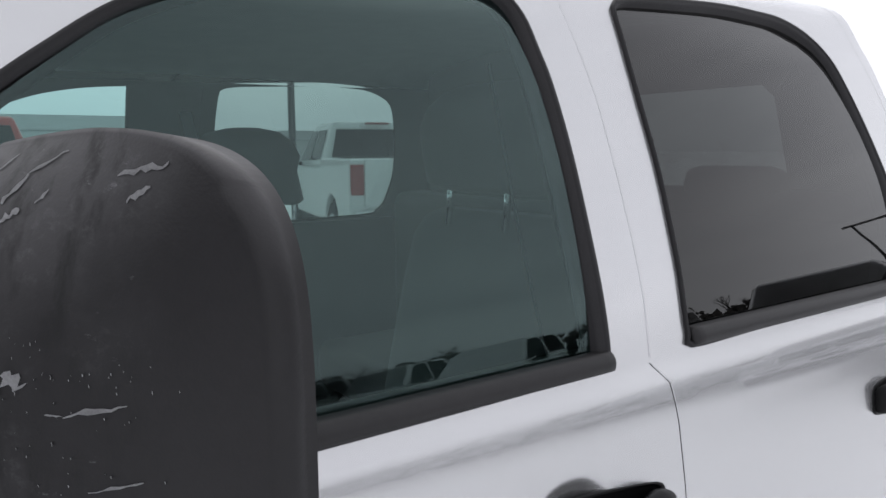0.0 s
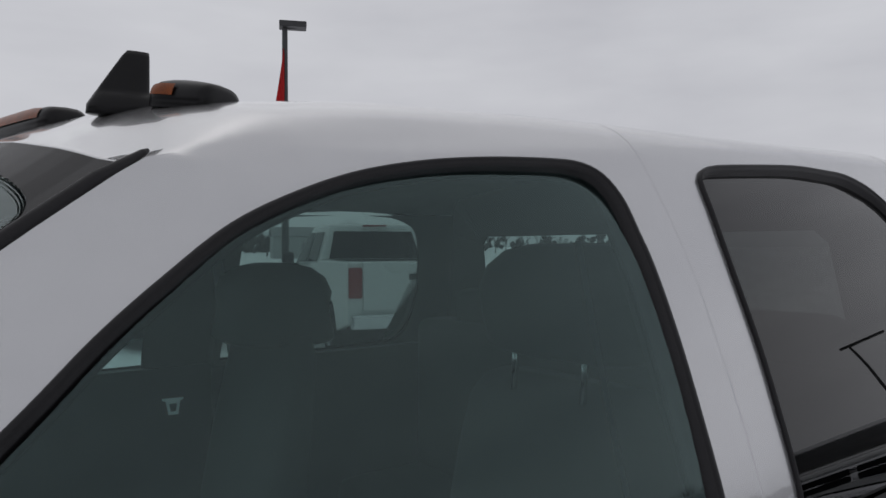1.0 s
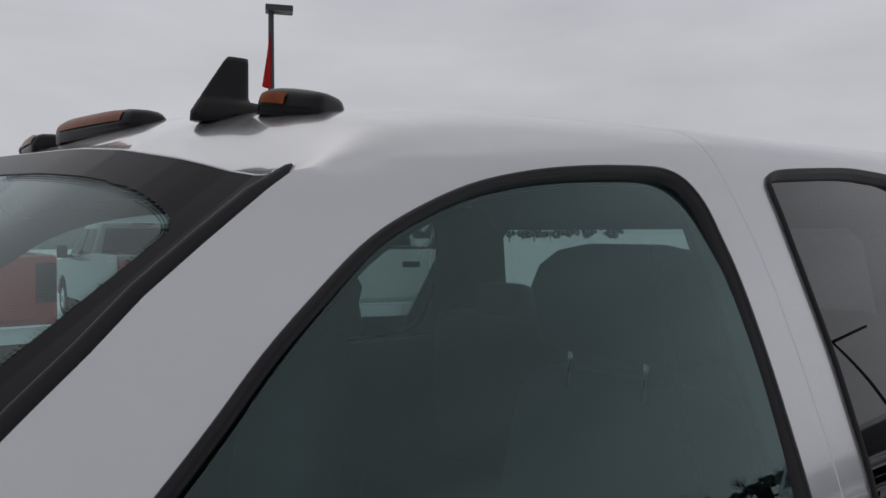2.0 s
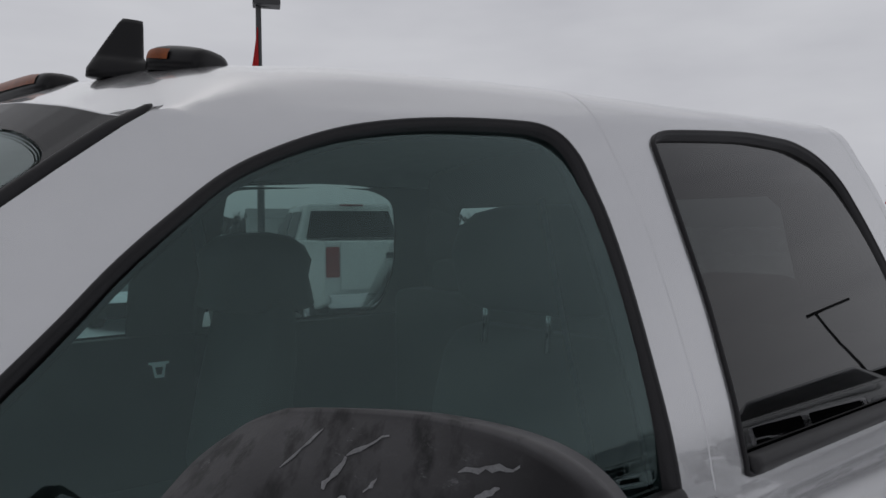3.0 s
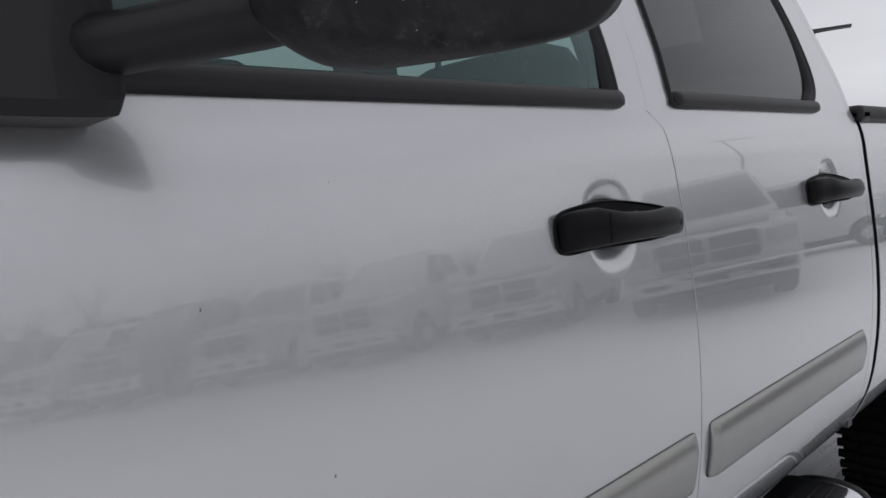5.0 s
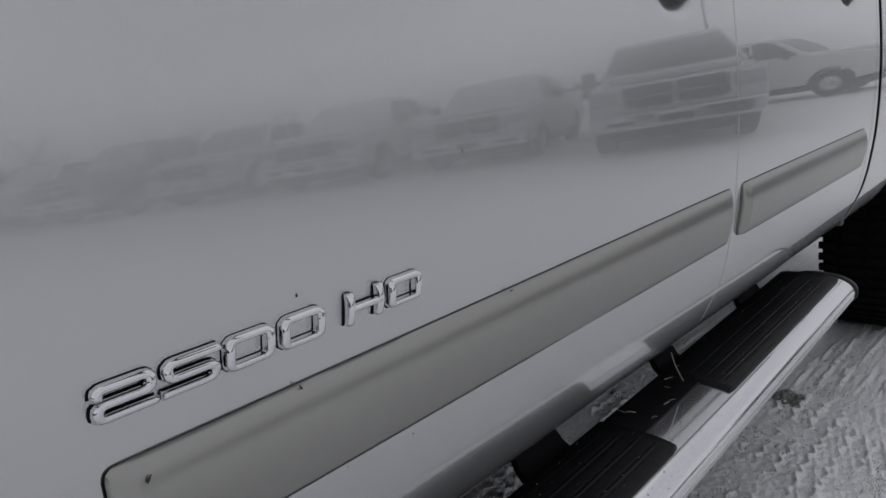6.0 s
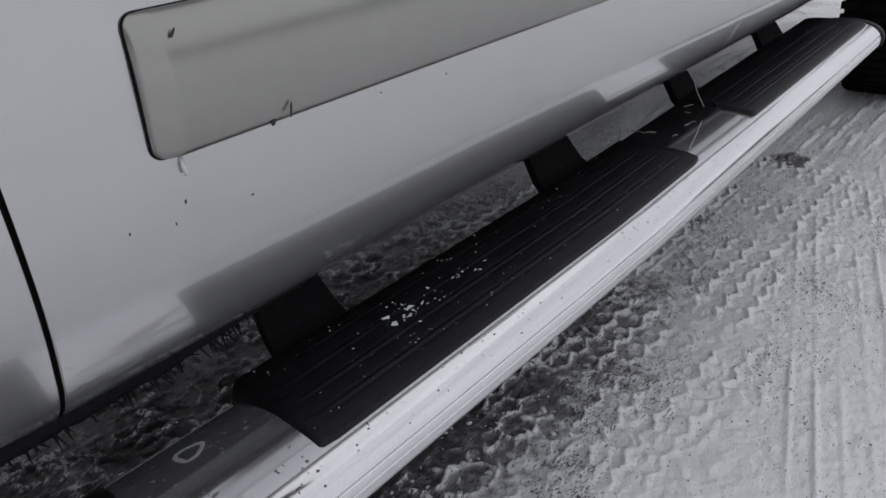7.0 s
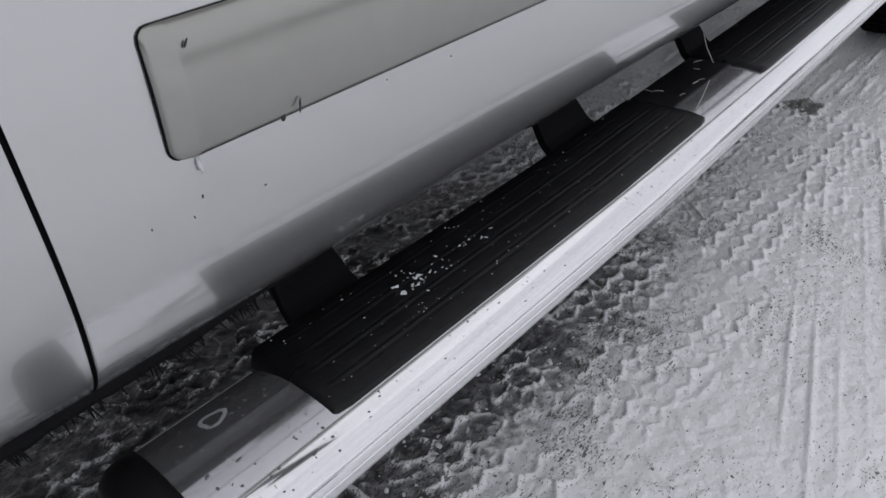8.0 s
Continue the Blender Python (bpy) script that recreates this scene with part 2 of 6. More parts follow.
# ---- the pickup's side: one section, drawn out along x ----
YC = 1.06
SECTION = [(0.215, 0.548), (0.180, 0.556), (0.146, 0.570), (0.115, 0.598), (0.087, 0.648), (0.0665, 0.700), (0.0545, 0.750), (0.047, 0.800), (0.041, 0.850),
           (0.038, 0.900), (0.0365, 1.000), (0.0405, 1.100), (0.0488, 1.200), (0.0582, 1.300), (0.0628, 1.345), (0.0685, 1.372), (0.0765, 1.395), (0.085, 1.425),
           (0.100, 1.480), (0.139, 1.590), (0.178, 1.695), (0.217, 1.795), (0.246, 1.865), (0.264, 1.900), (0.290, 1.928), (0.332, 1.947), (0.400, 1.961),
           (0.520, 1.976), (0.700, 1.991), (0.880, 1.996), (1.060, 1.998)]
SEC_Y, SEC_Z = (np.array([p[k] for p in SECTION]) for k in (0, 1))
SEC_S = np.concatenate([[0], np.cumsum(np.hypot(np.diff(SEC_Y), np.diff(SEC_Z)))])
_fine = np.linspace(0, SEC_S[-1], 1500)
_fine_z = spline(SEC_S, SEC_Z, _fine)
S_END = float(SEC_S[-1])
# the roof's edge climbs a little towards the back
ROOF_X, ROOF_RISE = (-.50, -.30, -.15, 0, .30, .70, .86), (0, .010, .017, .022, .027, .038, .042)
FRONT_Y, FRONT_Z = (.246, .27, .29, .32, .36, .40, .50, .60, .80, 1.06), (1.866, 1.865, 1.866, 1.871, 1.880, 1.888, 1.903, 1.912, 1.921, 1.936)
DISHES = ((-0.152, 1.234), (0.738, 1.237))


def s_of(z):
    return float(np.interp(z, _fine_z, _fine))


def skin(x, s):
    """Places on the outer skin, at x along the truck and s up the section."""
    x, s = np.asarray(x, float), np.asarray(s, float)
    y, z = spline(SEC_S, SEC_Y, s), spline(SEC_S, SEC_Z, s)
    up = smooth_step(1.885, 1.955, z)
    z = z - up * (0.03 * (np.clip(-0.35 - x, 0, 1) / 0.3) ** 2 - np.interp(x, ROOF_X, ROOF_RISE))
    # over the windscreen the roof rolls down to its front edge
    ahead = x - (-.651 - .125 * (1 - ((YC - y) / .81) ** 2))
    roll = np.clip(1 - ahead / .15, 0, 1) ** 2.2 * smooth_step(1.8655, 1.872, z)
    z = z + roll * (np.interp(y, FRONT_Y, FRONT_Z) - z)
    for cx, cz in DISHES:
        r = (np.abs((x - cx) / 0.070) ** 2.4 + np.abs((z - cz) / 0.069) ** 2.4) ** (1 / 2.4)
        y = y + 0.0145 * (1 - smooth_step(0.18, 1.0, r))
    return np.stack([x + 0 * y, y, z], -1)


def skin_normal(x, s, e=0.0015):
    x, s = np.asarray(x, float), np.asarray(s, float)
    dx = skin(x + e, s) - skin(x - e, s)
    ds = skin(x, np.minimum(s + e, S_END)) - skin(x, s - e)
    n = np.cross(dx, ds)
    return n / np.linalg.norm(n, axis=-1, keepdims=True)


def dense(points, step, closed=True):
    """The outline with a point every step or so."""
    out = []
    pairs = zip(points, points[1:] + points[:1]) if closed else zip(points, points[1:])
    for a, b in pairs:
        n = max(1, int(math.dist(a[:2], b[:2]) / step))
        out += [tuple(p + (q - p) * i / n for p, q in zip(a, b)) for i in range(n)]
    return out if closed else out + [tuple(points[-1])]


def rounded(points, step=0.012):
    """A smooth closed or open outline through the points (Catmull-Rom)."""
    n, out = len(points), []
    for i in range(n):
        p = [np.array(points[(i + k) % n], float) for k in (-1, 0, 1, 2)]
        m = max(2, int(np.linalg.norm((p[2] - p[1])[:2]) / step))
        for j in range(m):
            t = j / m
            out.append(tuple(0.5 * (2 * p[1] + (p[2] - p[0]) * t + (2 * p[0] - 5 * p[1] + 4 * p[2] - p[3]) * t * t + (3 * p[1] - p[0] - 3 * p[2] + p[3]) * t**3)))
    return out


def inside(poly, x, y):
    px, py = np.array([p[0] for p in poly]), np.array([p[1] for p in poly])
    qx, qy = np.roll(px, -1), np.roll(py, -1)
    x, y = np.asarray(x, float)[:, None], np.asarray(y, float)[:, None]
    with np.errstate(divide="ignore", invalid="ignore"):
        cross = ((py > y) != (qy > y)) & (x < (qx - px) * (y - py) / (qy - py) + px)
    return cross.sum(1) % 2 == 1


def near(poly, x, y, d):
    px, py = np.array([p[0] for p in poly]), np.array([p[1] for p in poly])
    return ((np.asarray(x)[:, None] - px) ** 2 + (np.asarray(y)[:, None] - py) ** 2).min(1) < d * d


def far_x(x, z):
    """Bends the far door pillar forward to fit the camera's view."""
    return x - .095 * math.exp(-((x - .03) / .17) ** 2) * (1 - float(smooth_step(1.89, 1.97, z)))


def sheet(name, outline, holes=(), step=0.022, lift=0.0, hem=0.009, mirrored=False, extra=()):
    """Sheet metal on the skin: an outline in (x, s) with holes, its edges turned in."""
    outline = dense(list(outline), step * 0.6)
    holes = [dense(list(h), step * 0.5) for h in holes]
    x0, x1 = min(p[0] for p in outline), max(p[0] for p in outline)
    y0, y1 = min(p[1] for p in outline), max(p[1] for p in outline)
    gx, gy = np.meshgrid(np.arange(x0 + step / 2, x1, step), np.arange(y0 + step / 2, y1, step))
    gx, gy = gx.ravel(), gy.ravel()
    if len(extra):
        gx, gy = np.concatenate([gx, [e[0] for e in extra]]), np.concatenate([gy, [e[1] for e in extra]])
    keep = inside(outline, gx, gy) & ~near(outline, gx, gy, step * 0.45)
    for h in holes:
        keep &= ~inside(h, gx, gy) & ~near(h, gx, gy, step * 0.45)
    pts = [Vector(p[:2]) for p in outline]
    edges = [(i, (i + 1) % len(outline)) for i in range(len(outline))]
    for h in holes:
        k = len(pts)
        pts += [Vector(p[:2]) for p in h]
        edges += [(k + i, k + (i + 1) % len(h)) for i in range(len(h))]
    pts += [Vector((a, b)) for a, b in zip(gx[keep], gy[keep])]
    vs, _, fs, *_ = delaunay_2d_cdt(pts, edges, [], 0, 1e-6)
    v = np.array([tuple(p) for p in vs])
    tri = np.array([f for f in fs])
    mid = v[tri].mean(1)
    ok = inside(outline, mid[:, 0], mid[:, 1])
    for h in holes:
        ok &= ~inside(h, mid[:, 0], mid[:, 1])
    tri = tri[ok]
    # all triangles face outwards
    a, b, c = v[tri[:, 0]], v[tri[:, 1]], v[tri[:, 2]]
    flip = ((b - a)[:, 0] * (c - a)[:, 1] - (b - a)[:, 1] * (c - a)[:, 0]) < 0
    tri[flip] = tri[flip][:, ::-1]
    nor = skin_normal(v[:, 0], v[:, 1])
    co = skin(v[:, 0], v[:, 1]) + nor * lift
    # edges turned in, with a small rounding
    count = {}
    for t in tri:
        for i in range(3):
            count[(t[i], t[(i + 1) % 3])] = 1
    border = [e for e in count if (e[1], e[0]) not in count]
    rim = sorted({i for e in border for i in e})
    away = {i: np.zeros(3) for i in rim}
    for i, j in border:
        d = np.cross(co[j] - co[i], nor[i])
        d /= np.linalg.norm(d) + 1e-12
        away[i] += d
        away[j] += d
    co, nor, faces = list(co), list(nor), [tuple(t) for t in tri]
    ring = {}
    for i in rim:
        d = away[i] / (np.linalg.norm(away[i]) + 1e-12)
        k = len(co)
        co += [co[i] + d * 0.0012 - nor[i] * 0.0012, co[i] + d * 0.0014 - nor[i] * 0.004, co[i] + d * 0.0014 - nor[i] * hem]
        nor += [(nor[i] * 0.6 + d * 0.8), d, d]
        ring[i] = k
    first_hem = len(faces)
    if hem:
        for i, j in border:
            a, b = ring[i], ring[j]
            faces += [(j, i, a, b), (b, a, a + 1, b + 1), (b + 1, a + 1, a + 2, b + 2)]
    # hem faces past the rounding take the dark material, painting in gap shade
    slot = [0 if k < first_hem or (k - first_hem) % 3 == 0 else 1 for k in range(len(faces))]
    if mirrored:
        k = len(co)
        co += [np.array((far_x(p[0], p[2]), 2 * YC - p[1], p[2])) for p in co[:k]]
        nor += [np.array((p[0], -p[1], p[2])) for p in nor[:k]]
        faces += [tuple(k + i for i in f[::-1]) for f in faces]
        slot += slot
    me = bpy.data.meshes.new(name)
    me.from_pydata([tuple(p) for p in co], [], [tuple(int(i) for i in f) for f in faces])
    me.polygons.foreach_set("use_smooth", [True] * len(me.polygons))
    me.polygons.foreach_set("material_index", slot)
    me.normals_split_custom_set_from_vertices([tuple(n / np.linalg.norm(n)) for n in nor])
    me.update()
    return me


def in_s(points):
    """An outline in (x, z, ...) as (x, s, ...)."""
    return [(p[0], s_of(p[1]), *p[2:]) for p in points]


def inset(points, lengthen=1.0):
    """The outline moved inwards by each point's own third number."""
    n = len(points)
    area = sum(points[i][0] * points[(i + 1) % n][1] - points[(i + 1) % n][0] * points[i][1] for i in range(n))
    turn = 1 if area > 0 else -1
    out = []
    for i in range(n):
        a, b = points[i - 1], points[(i + 1) % n]
        tx, ty = b[0] - a[0], b[1] - a[1]
        d = math.hypot(tx, ty) or 1
        w = points[i][2] * lengthen
        out.append((points[i][0] - turn * ty / d * w, points[i][1] + turn * tx / d * w))
    return out


# ---- ground ----
def spaced(lo, hi, step, far, grow=1.35):
    """Even steps from lo to hi, then ever longer ones to far."""
    mid = list(np.arange(lo, hi, step))
    out, d, v = [], step, hi
    while v < far:
        out.append(v)
        d *= grow
        v += d
    low, d, v = [], step, lo - step
    while v > -far:
        low.append(v)
        d *= grow
        v -= d
    return np.array(low[::-1] + mid + out + [far])


def field(x, y, scale, seed=0.0):
    """Smooth noise at many places."""
    return np.array([noise.noise(Vector((p * scale, q * scale, seed))) for p, q in zip(x, y)])


gx, gy = spaced(-1.22, 1.00, 0.0042, 2500, 1.12), spaced(-.50, .86, 0.0042, 2500, 1.12)
GX, GY = np.meshgrid(gx, gy)
fx, fy = GX.ravel(), GY.ravel()
close = (fx > -2.2) & (fx < 3.4) & (fy > -1.4) & (fy < 1.8)
fz = np.zeros_like(fx)
cx_, cy_ = fx[close], fy[close]
fade = smooth_step(0, 0.3, np.minimum.reduce([cx_ + 2.2, 3.4 - cx_, cy_ + 1.4, 1.8 - cy_]))
warp, warp2 = field(cx_, cy_, 2.3, 5), field(cx_, cy_, 9, 8)
broken = smooth_step(-.22, .22, field(cx_, cy_, 6.5, 2))
small = field(cx_, cy_, 34, 1)
tiny = field(cx_, cy_, 75, 3)
# the rut beside and under the step lies lower
rut = smooth_step(-.10, .22, cy_ + .05 * warp) * smooth_step(.95, .05, cx_ - .2 * smooth_step(.3, .6, cy_))
hz = .003 * field(cx_, cy_, 3.1) + .003 * field(cx_, cy_, 13.0) + .0024 * small + .0026 * tiny - .0050 * rut
# zigzag rows of slush that tyre lugs pressed up, along the truck
for k in range(20):
    y0 = -.15 + .058 * k
    phase = cx_ / .060 + .5 * (k % 2) + .45 * warp + .12 * warp2
    saw = np.abs((phase % 1) - .5) * 2
    off = cy_ - y0 - .014 * warp - .008 * warp2 - .017 * (saw - .5)
    gate = (.12 + .88 * broken) * smooth_step(-.20, .06, cy_)
    hz += .0145 * np.exp(-(off / .0050) ** 2) * gate * (.45 + .55 * np.clip(small + .6, 0, 1))
    # hooked cross lugs between the rows
    hook = np.abs(((phase + .18 * off / .03) % 1) - .5)
    hz += .0105 * np.exp(-((hook - .5) / .085) ** 2) * np.exp(-((off - .020) / .016) ** 2) * gate
# straight ribs along the truck under the bar
for y0, high in ((.292, .006), (.335, .010), (.372, .010), (.405, .006)):
    hz += high * np.exp(-((cy_ - y0 - .005 * warp) / .0062) ** 2) * smooth_step(-.62, -.40, cx_) * smooth_step(1.2, .6, cx_) * (.35 + .65 * broken)
# curls of slush thrown between them
curl = np.exp(-(field(cx_ + .02 * warp2, cy_, 17, 21) / .045) ** 2) * smooth_step(.0, .3, field(cx_, cy_, 8, 31))
hz += .0110 * curl * (.25 + .75 * rut)
# long ribs that run out slantwise, with fine rungs between
for k in range(-1, 10):
    off = cy_ - .062 + .046 * k - .32 * (cx_ - .4) + .005 * warp
    span = smooth_step(-.35, .0, cx_ + .10 * k) * (.20 + .80 * broken) * smooth_step(.16, .0, cy_)
    strong = 1.0 if k in (1, 2, 5, 6) else .45
    hz += .0085 * strong * np.exp(-(off / .0046) ** 2) * span
    rung = np.cos((cx_ + .3 * cy_ + .01 * warp2) * 2 * math.pi / .022)
    hz += .0026 * strong * np.exp(-((off - .023) / .017) ** 2) * np.clip(rung, 0, 1) * broken * span
hz += .006 * np.clip(small - .25, 0, 1)
fz[close] = hz * fade
nx, ny = len(gx), len(gy)
gv = np.stack([fx, fy, fz], 1)
gf = [(j * nx + i, j * nx + i + 1, (j + 1) * nx + i + 1, (j + 1) * nx + i) for j in range(ny - 1) for i in range(nx - 1)]
gme = bpy.data.meshes.new("ground")
gme.from_pydata(gv.tolist(), [], gf)
gme.polygons.foreach_set("use_smooth", [True] * len(gme.polygons))


def snow_material():
    """Packed snow: pale, greyer where grit was dragged in and where shade is painted in, peppered with dark specks."""
    m = bpy.data.materials.new("packed_dirty_snow")
    m.use_nodes = True
    n, l = m.node_tree.nodes, m.node_tree.links
    b = n["Principled BSDF"]
    b.inputs["Roughness"].default_value = 0.42
    geo, sep = n.new("ShaderNodeNewGeometry"), n.new("ShaderNodeSeparateXYZ")
    l.new(geo.outputs["Position"], sep.inputs[0])

    def tex(scale, detail, stretch=None):
        t = n.new("ShaderNodeTexNoise")
        t.inputs["Scale"].default_value, t.inputs["Detail"].default_value, t.inputs["Roughness"].default_value = scale, detail, .62
        if stretch:
            mp = n.new("ShaderNodeMapping")
            mp.inputs["Scale"].default_value = stretch
            l.new(geo.outputs["Position"], mp.inputs[0])
            l.new(mp.outputs[0], t.inputs["Vector"])
        else:
            l.new(geo.outputs["Position"], t.inputs["Vector"])
        return t.outputs[0]

    def span(src, lo, hi, a=0.0, c=1.0):
        r = n.new("ShaderNodeMapRange")
        for i, v in enumerate((lo, hi, a, c)):
            r.inputs[i + 1].default_value = v
        l.new(src, r.inputs[0])
        return r.outputs[0]

    def calc(op, p, q):
        k = n.new("ShaderNodeMath")
        k.operation = op
        for i, v in enumerate((p, q)):
            if isinstance(v, float):
                k.inputs[i].default_value = v
            else:
                l.new(v, k.inputs[i])
        return k.outputs[0]

    patch, mottle, grit = tex(4.5, 6), tex(48, 7), tex(210, 4)
    # the rut beside the step holds most grit; under the truck shade is painted in
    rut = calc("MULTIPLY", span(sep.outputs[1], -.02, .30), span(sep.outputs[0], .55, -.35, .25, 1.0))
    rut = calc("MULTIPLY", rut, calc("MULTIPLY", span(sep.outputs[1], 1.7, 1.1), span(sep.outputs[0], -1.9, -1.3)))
    # by height: gritty hollows darker, crests whiter, painting in relief shade and highlights
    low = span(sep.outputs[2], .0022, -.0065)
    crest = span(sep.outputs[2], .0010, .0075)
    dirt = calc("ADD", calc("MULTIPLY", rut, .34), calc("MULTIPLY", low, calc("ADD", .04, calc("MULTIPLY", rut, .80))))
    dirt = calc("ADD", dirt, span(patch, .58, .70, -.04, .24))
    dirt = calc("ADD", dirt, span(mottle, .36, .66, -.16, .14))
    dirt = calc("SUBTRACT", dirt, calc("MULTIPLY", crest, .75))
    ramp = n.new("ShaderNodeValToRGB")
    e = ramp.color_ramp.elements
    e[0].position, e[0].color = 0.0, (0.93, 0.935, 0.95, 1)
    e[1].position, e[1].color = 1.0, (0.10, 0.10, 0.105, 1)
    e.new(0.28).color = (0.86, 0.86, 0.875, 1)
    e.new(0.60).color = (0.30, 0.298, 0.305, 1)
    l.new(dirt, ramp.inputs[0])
    # specks, thicker where it is dirty, drawn out along the ruts
    specks = tex(1.0, 2, (130, 260, 150))
    limit = calc("SUBTRACT", .700, calc("MULTIPLY", calc("ADD", span(patch, .46, .66), rut), .110))
    coarse = tex(1.0, 3, (55, 120, 60))
    speck = calc("MAXIMUM", calc("GREATER_THAN", specks, limit), calc("GREATER_THAN", coarse, calc("ADD", limit, .012)))
    mul = n.new("ShaderNodeMix")
    mul.data_type = "RGBA"
    l.new(calc("MULTIPLY", speck, .85), mul.inputs["Factor"])
    l.new(ramp.outputs[0], mul.inputs[6])
    mul.inputs[7].default_value = (0.05, 0.05, 0.053, 1)
    # one old oil drip
    d = n.new("ShaderNodeVectorMath")
    d.operation = "DISTANCE"
    d.inputs[1].default_value = (1.05, .255, 0)
    l.new(geo.outputs["Position"], d.inputs[0])
    drip = span(calc("ADD", d.outputs["Value"], span(mottle, .3, .7, -.03, .03)), .062, .050)
    oil = n.new("ShaderNodeMix")
    oil.data_type = "RGBA"
    l.new(calc("MULTIPLY", drip, .8), oil.inputs["Factor"])
    l.new(mul.outputs[2], oil.inputs[6])
    oil.inputs[7].default_value = (0.055, 0.050, 0.038, 1)
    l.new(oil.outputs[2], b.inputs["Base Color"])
    bump = n.new("ShaderNodeBump")
    bump.inputs["Strength"].default_value, bump.inputs["Distance"].default_value = 0.85, 0.0070
    l.new(calc("ADD", calc("ADD", mottle, calc("MULTIPLY", tex(115, 6), .55)), calc("MULTIPLY", grit, .30)), bump.inputs["Height"])
    l.new(bump.outputs[0], b.inputs["Normal"])
    return m


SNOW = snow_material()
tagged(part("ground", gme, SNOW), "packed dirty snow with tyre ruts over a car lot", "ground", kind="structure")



def scatter(name, n, seed, radius, flat, mat, label, category, place):
    """Many small irregular lumps lying on the ground, in one mesh."""
    rng = np.random.default_rng(seed)
    t = (1 + 5 ** .5) / 2
    ico = np.array([(-1, t, 0), (1, t, 0), (-1, -t, 0), (1, -t, 0), (0, -1, t), (0, 1, t), (0, -1, -t), (0, 1, -t), (t, 0, -1), (t, 0, 1), (-t, 0, -1), (-t, 0, 1)]) / 1.9
    tri = np.array([(0, 11, 5), (0, 5, 1), (0, 1, 7), (0, 7, 10), (0, 10, 11), (1, 5, 9), (5, 11, 4), (11, 10, 2), (10, 7, 6), (7, 1, 8), (3, 9, 4), (3, 4, 2), (3, 2, 6), (3, 6, 8), (3, 8, 9), (4, 9, 5), (2, 4, 11), (6, 2, 10), (8, 6, 7), (9, 8, 1)])
    px, py = place(rng, n)
    ix, iy = np.clip(np.searchsorted(gx, px), 0, len(gx) - 1), np.clip(np.searchsorted(gy, py), 0, len(gy) - 1)
    pz = fz[iy * len(gx) + ix]
    r = radius[0] * (radius[1] / radius[0]) ** (rng.random(n) ** 1.8)
    ang = rng.uniform(0, 2 * math.pi, n)
    v = ico[None] * (1 + .28 * rng.standard_normal((n, 12, 1))) * r[:, None, None] * np.stack([rng.uniform(.8, 1.9, n), rng.uniform(.6, 1.1, n), np.full(n, flat)], 1)[:, None]
    c, s = np.cos(ang)[:, None], np.sin(ang)[:, None]
    v = np.stack([v[..., 0] * c - v[..., 1] * s + px[:, None], v[..., 0] * s + v[..., 1] * c + py[:, None], v[..., 2] + pz[:, None] + (.25 * r * flat)[:, None]], -1)
    me = bpy.data.meshes.new(name)
    me.from_pydata(v.reshape(-1, 3).tolist(), [], (tri[None] + 12 * np.arange(n)[:, None, None]).reshape(-1, 3).tolist())
    tagged(part(name, me, mat), label, category, kind="stuff")


def beside_step(rng, n):
    x = rng.uniform(-1.1, 2.2, n)
    y = np.where(rng.random(n) < .6, rng.normal(.22, .16, n), rng.uniform(-.6, .5, n))
    return x, y


def all_round(rng, n):
    return rng.uniform(-1.1, 1.8, n), rng.uniform(-.65, .7, n)


SNOW_LUMP = material("clean_snow_lump", (0.84, 0.85, 0.87), 0.5, vary=0.12, scale=80)
GRIT = material("dark_road_grit", (0.055, 0.053, 0.052), 0.8, vary=0.4, scale=90)
scatter("snow_lumps", 2200, 3, (.0012, .0062), .5, SNOW_LUMP, "loose lumps of snow thrown up along the ruts", "snow", beside_step)
scatter("road_grit", 3000, 6, (.0006, .0024), .45, GRIT, "dark grit strewn over the packed snow", "grit", all_round)

# unseen dark wall, added ahead of the truck to darken what its parts mirror
bm = bmesh.new()
box(bm, -22.4, -22.0, -22, 26, 0, 5.2)
for k in range(48):
    box(bm, -22.0, -21.94, -21.9 + k, -21.81 + k, 0, 5.1)
UNSEEN_WALL = material("dark_ribbed_cladding", (0.030, 0.031, 0.033), 0.6, spec=0.2, vary=0.2, scale=1.5)
tagged(part("reflection_wall", bm, UNSEEN_WALL), "unseen dark ribbed wall, added to darken reflections in the truck", "wall", kind="structure")

# ---- the silver pickup ----
truck = thing("pickup_truck", "silver crew cab pickup with wet paint and black trim", "pickup truck", (0, YC, 0))


def on(ob):
    """Hangs a mesh built in world places under the truck."""
    ob.parent = truck
    ob.matrix_parent_inverse = Matrix.Translation((0, -YC, 0))
    return ob


def truck_part(name, bm, mat, label="", smooth=False):
    return on(part(name, bm, mat, None, label, smooth))


F_OUT = in_s([(-1.075, 1.408, .022), (-1.0, 1.468, .022), (-.9, 1.553, .022), (-.798, 1.641, .022), (-.745, 1.688, .022), (-.70, 1.730, .022), (-.650, 1.770, .022),
              (-.591, 1.812, .021), (-.527, 1.842, .02), (-.455, 1.866, .019), (-.375, 1.882, .018), (-.286, 1.892, .018), (-.187, 1.897, .018), (-.13, 1.896, .020), (-.095, 1.884, .026),
              (-.073, 1.855, .032), (-.062, 1.81, .036), (-.054, 1.765, .038), (-.050, 1.685, .04), (-.052, 1.586, .04), (-.058, 1.48, .04), (-.062, 1.43, .036), (-.070, 1.411, .034), (-.10, 1.405, .03),
              (-.4, 1.402, .03), (-.8, 1.402, .03)])
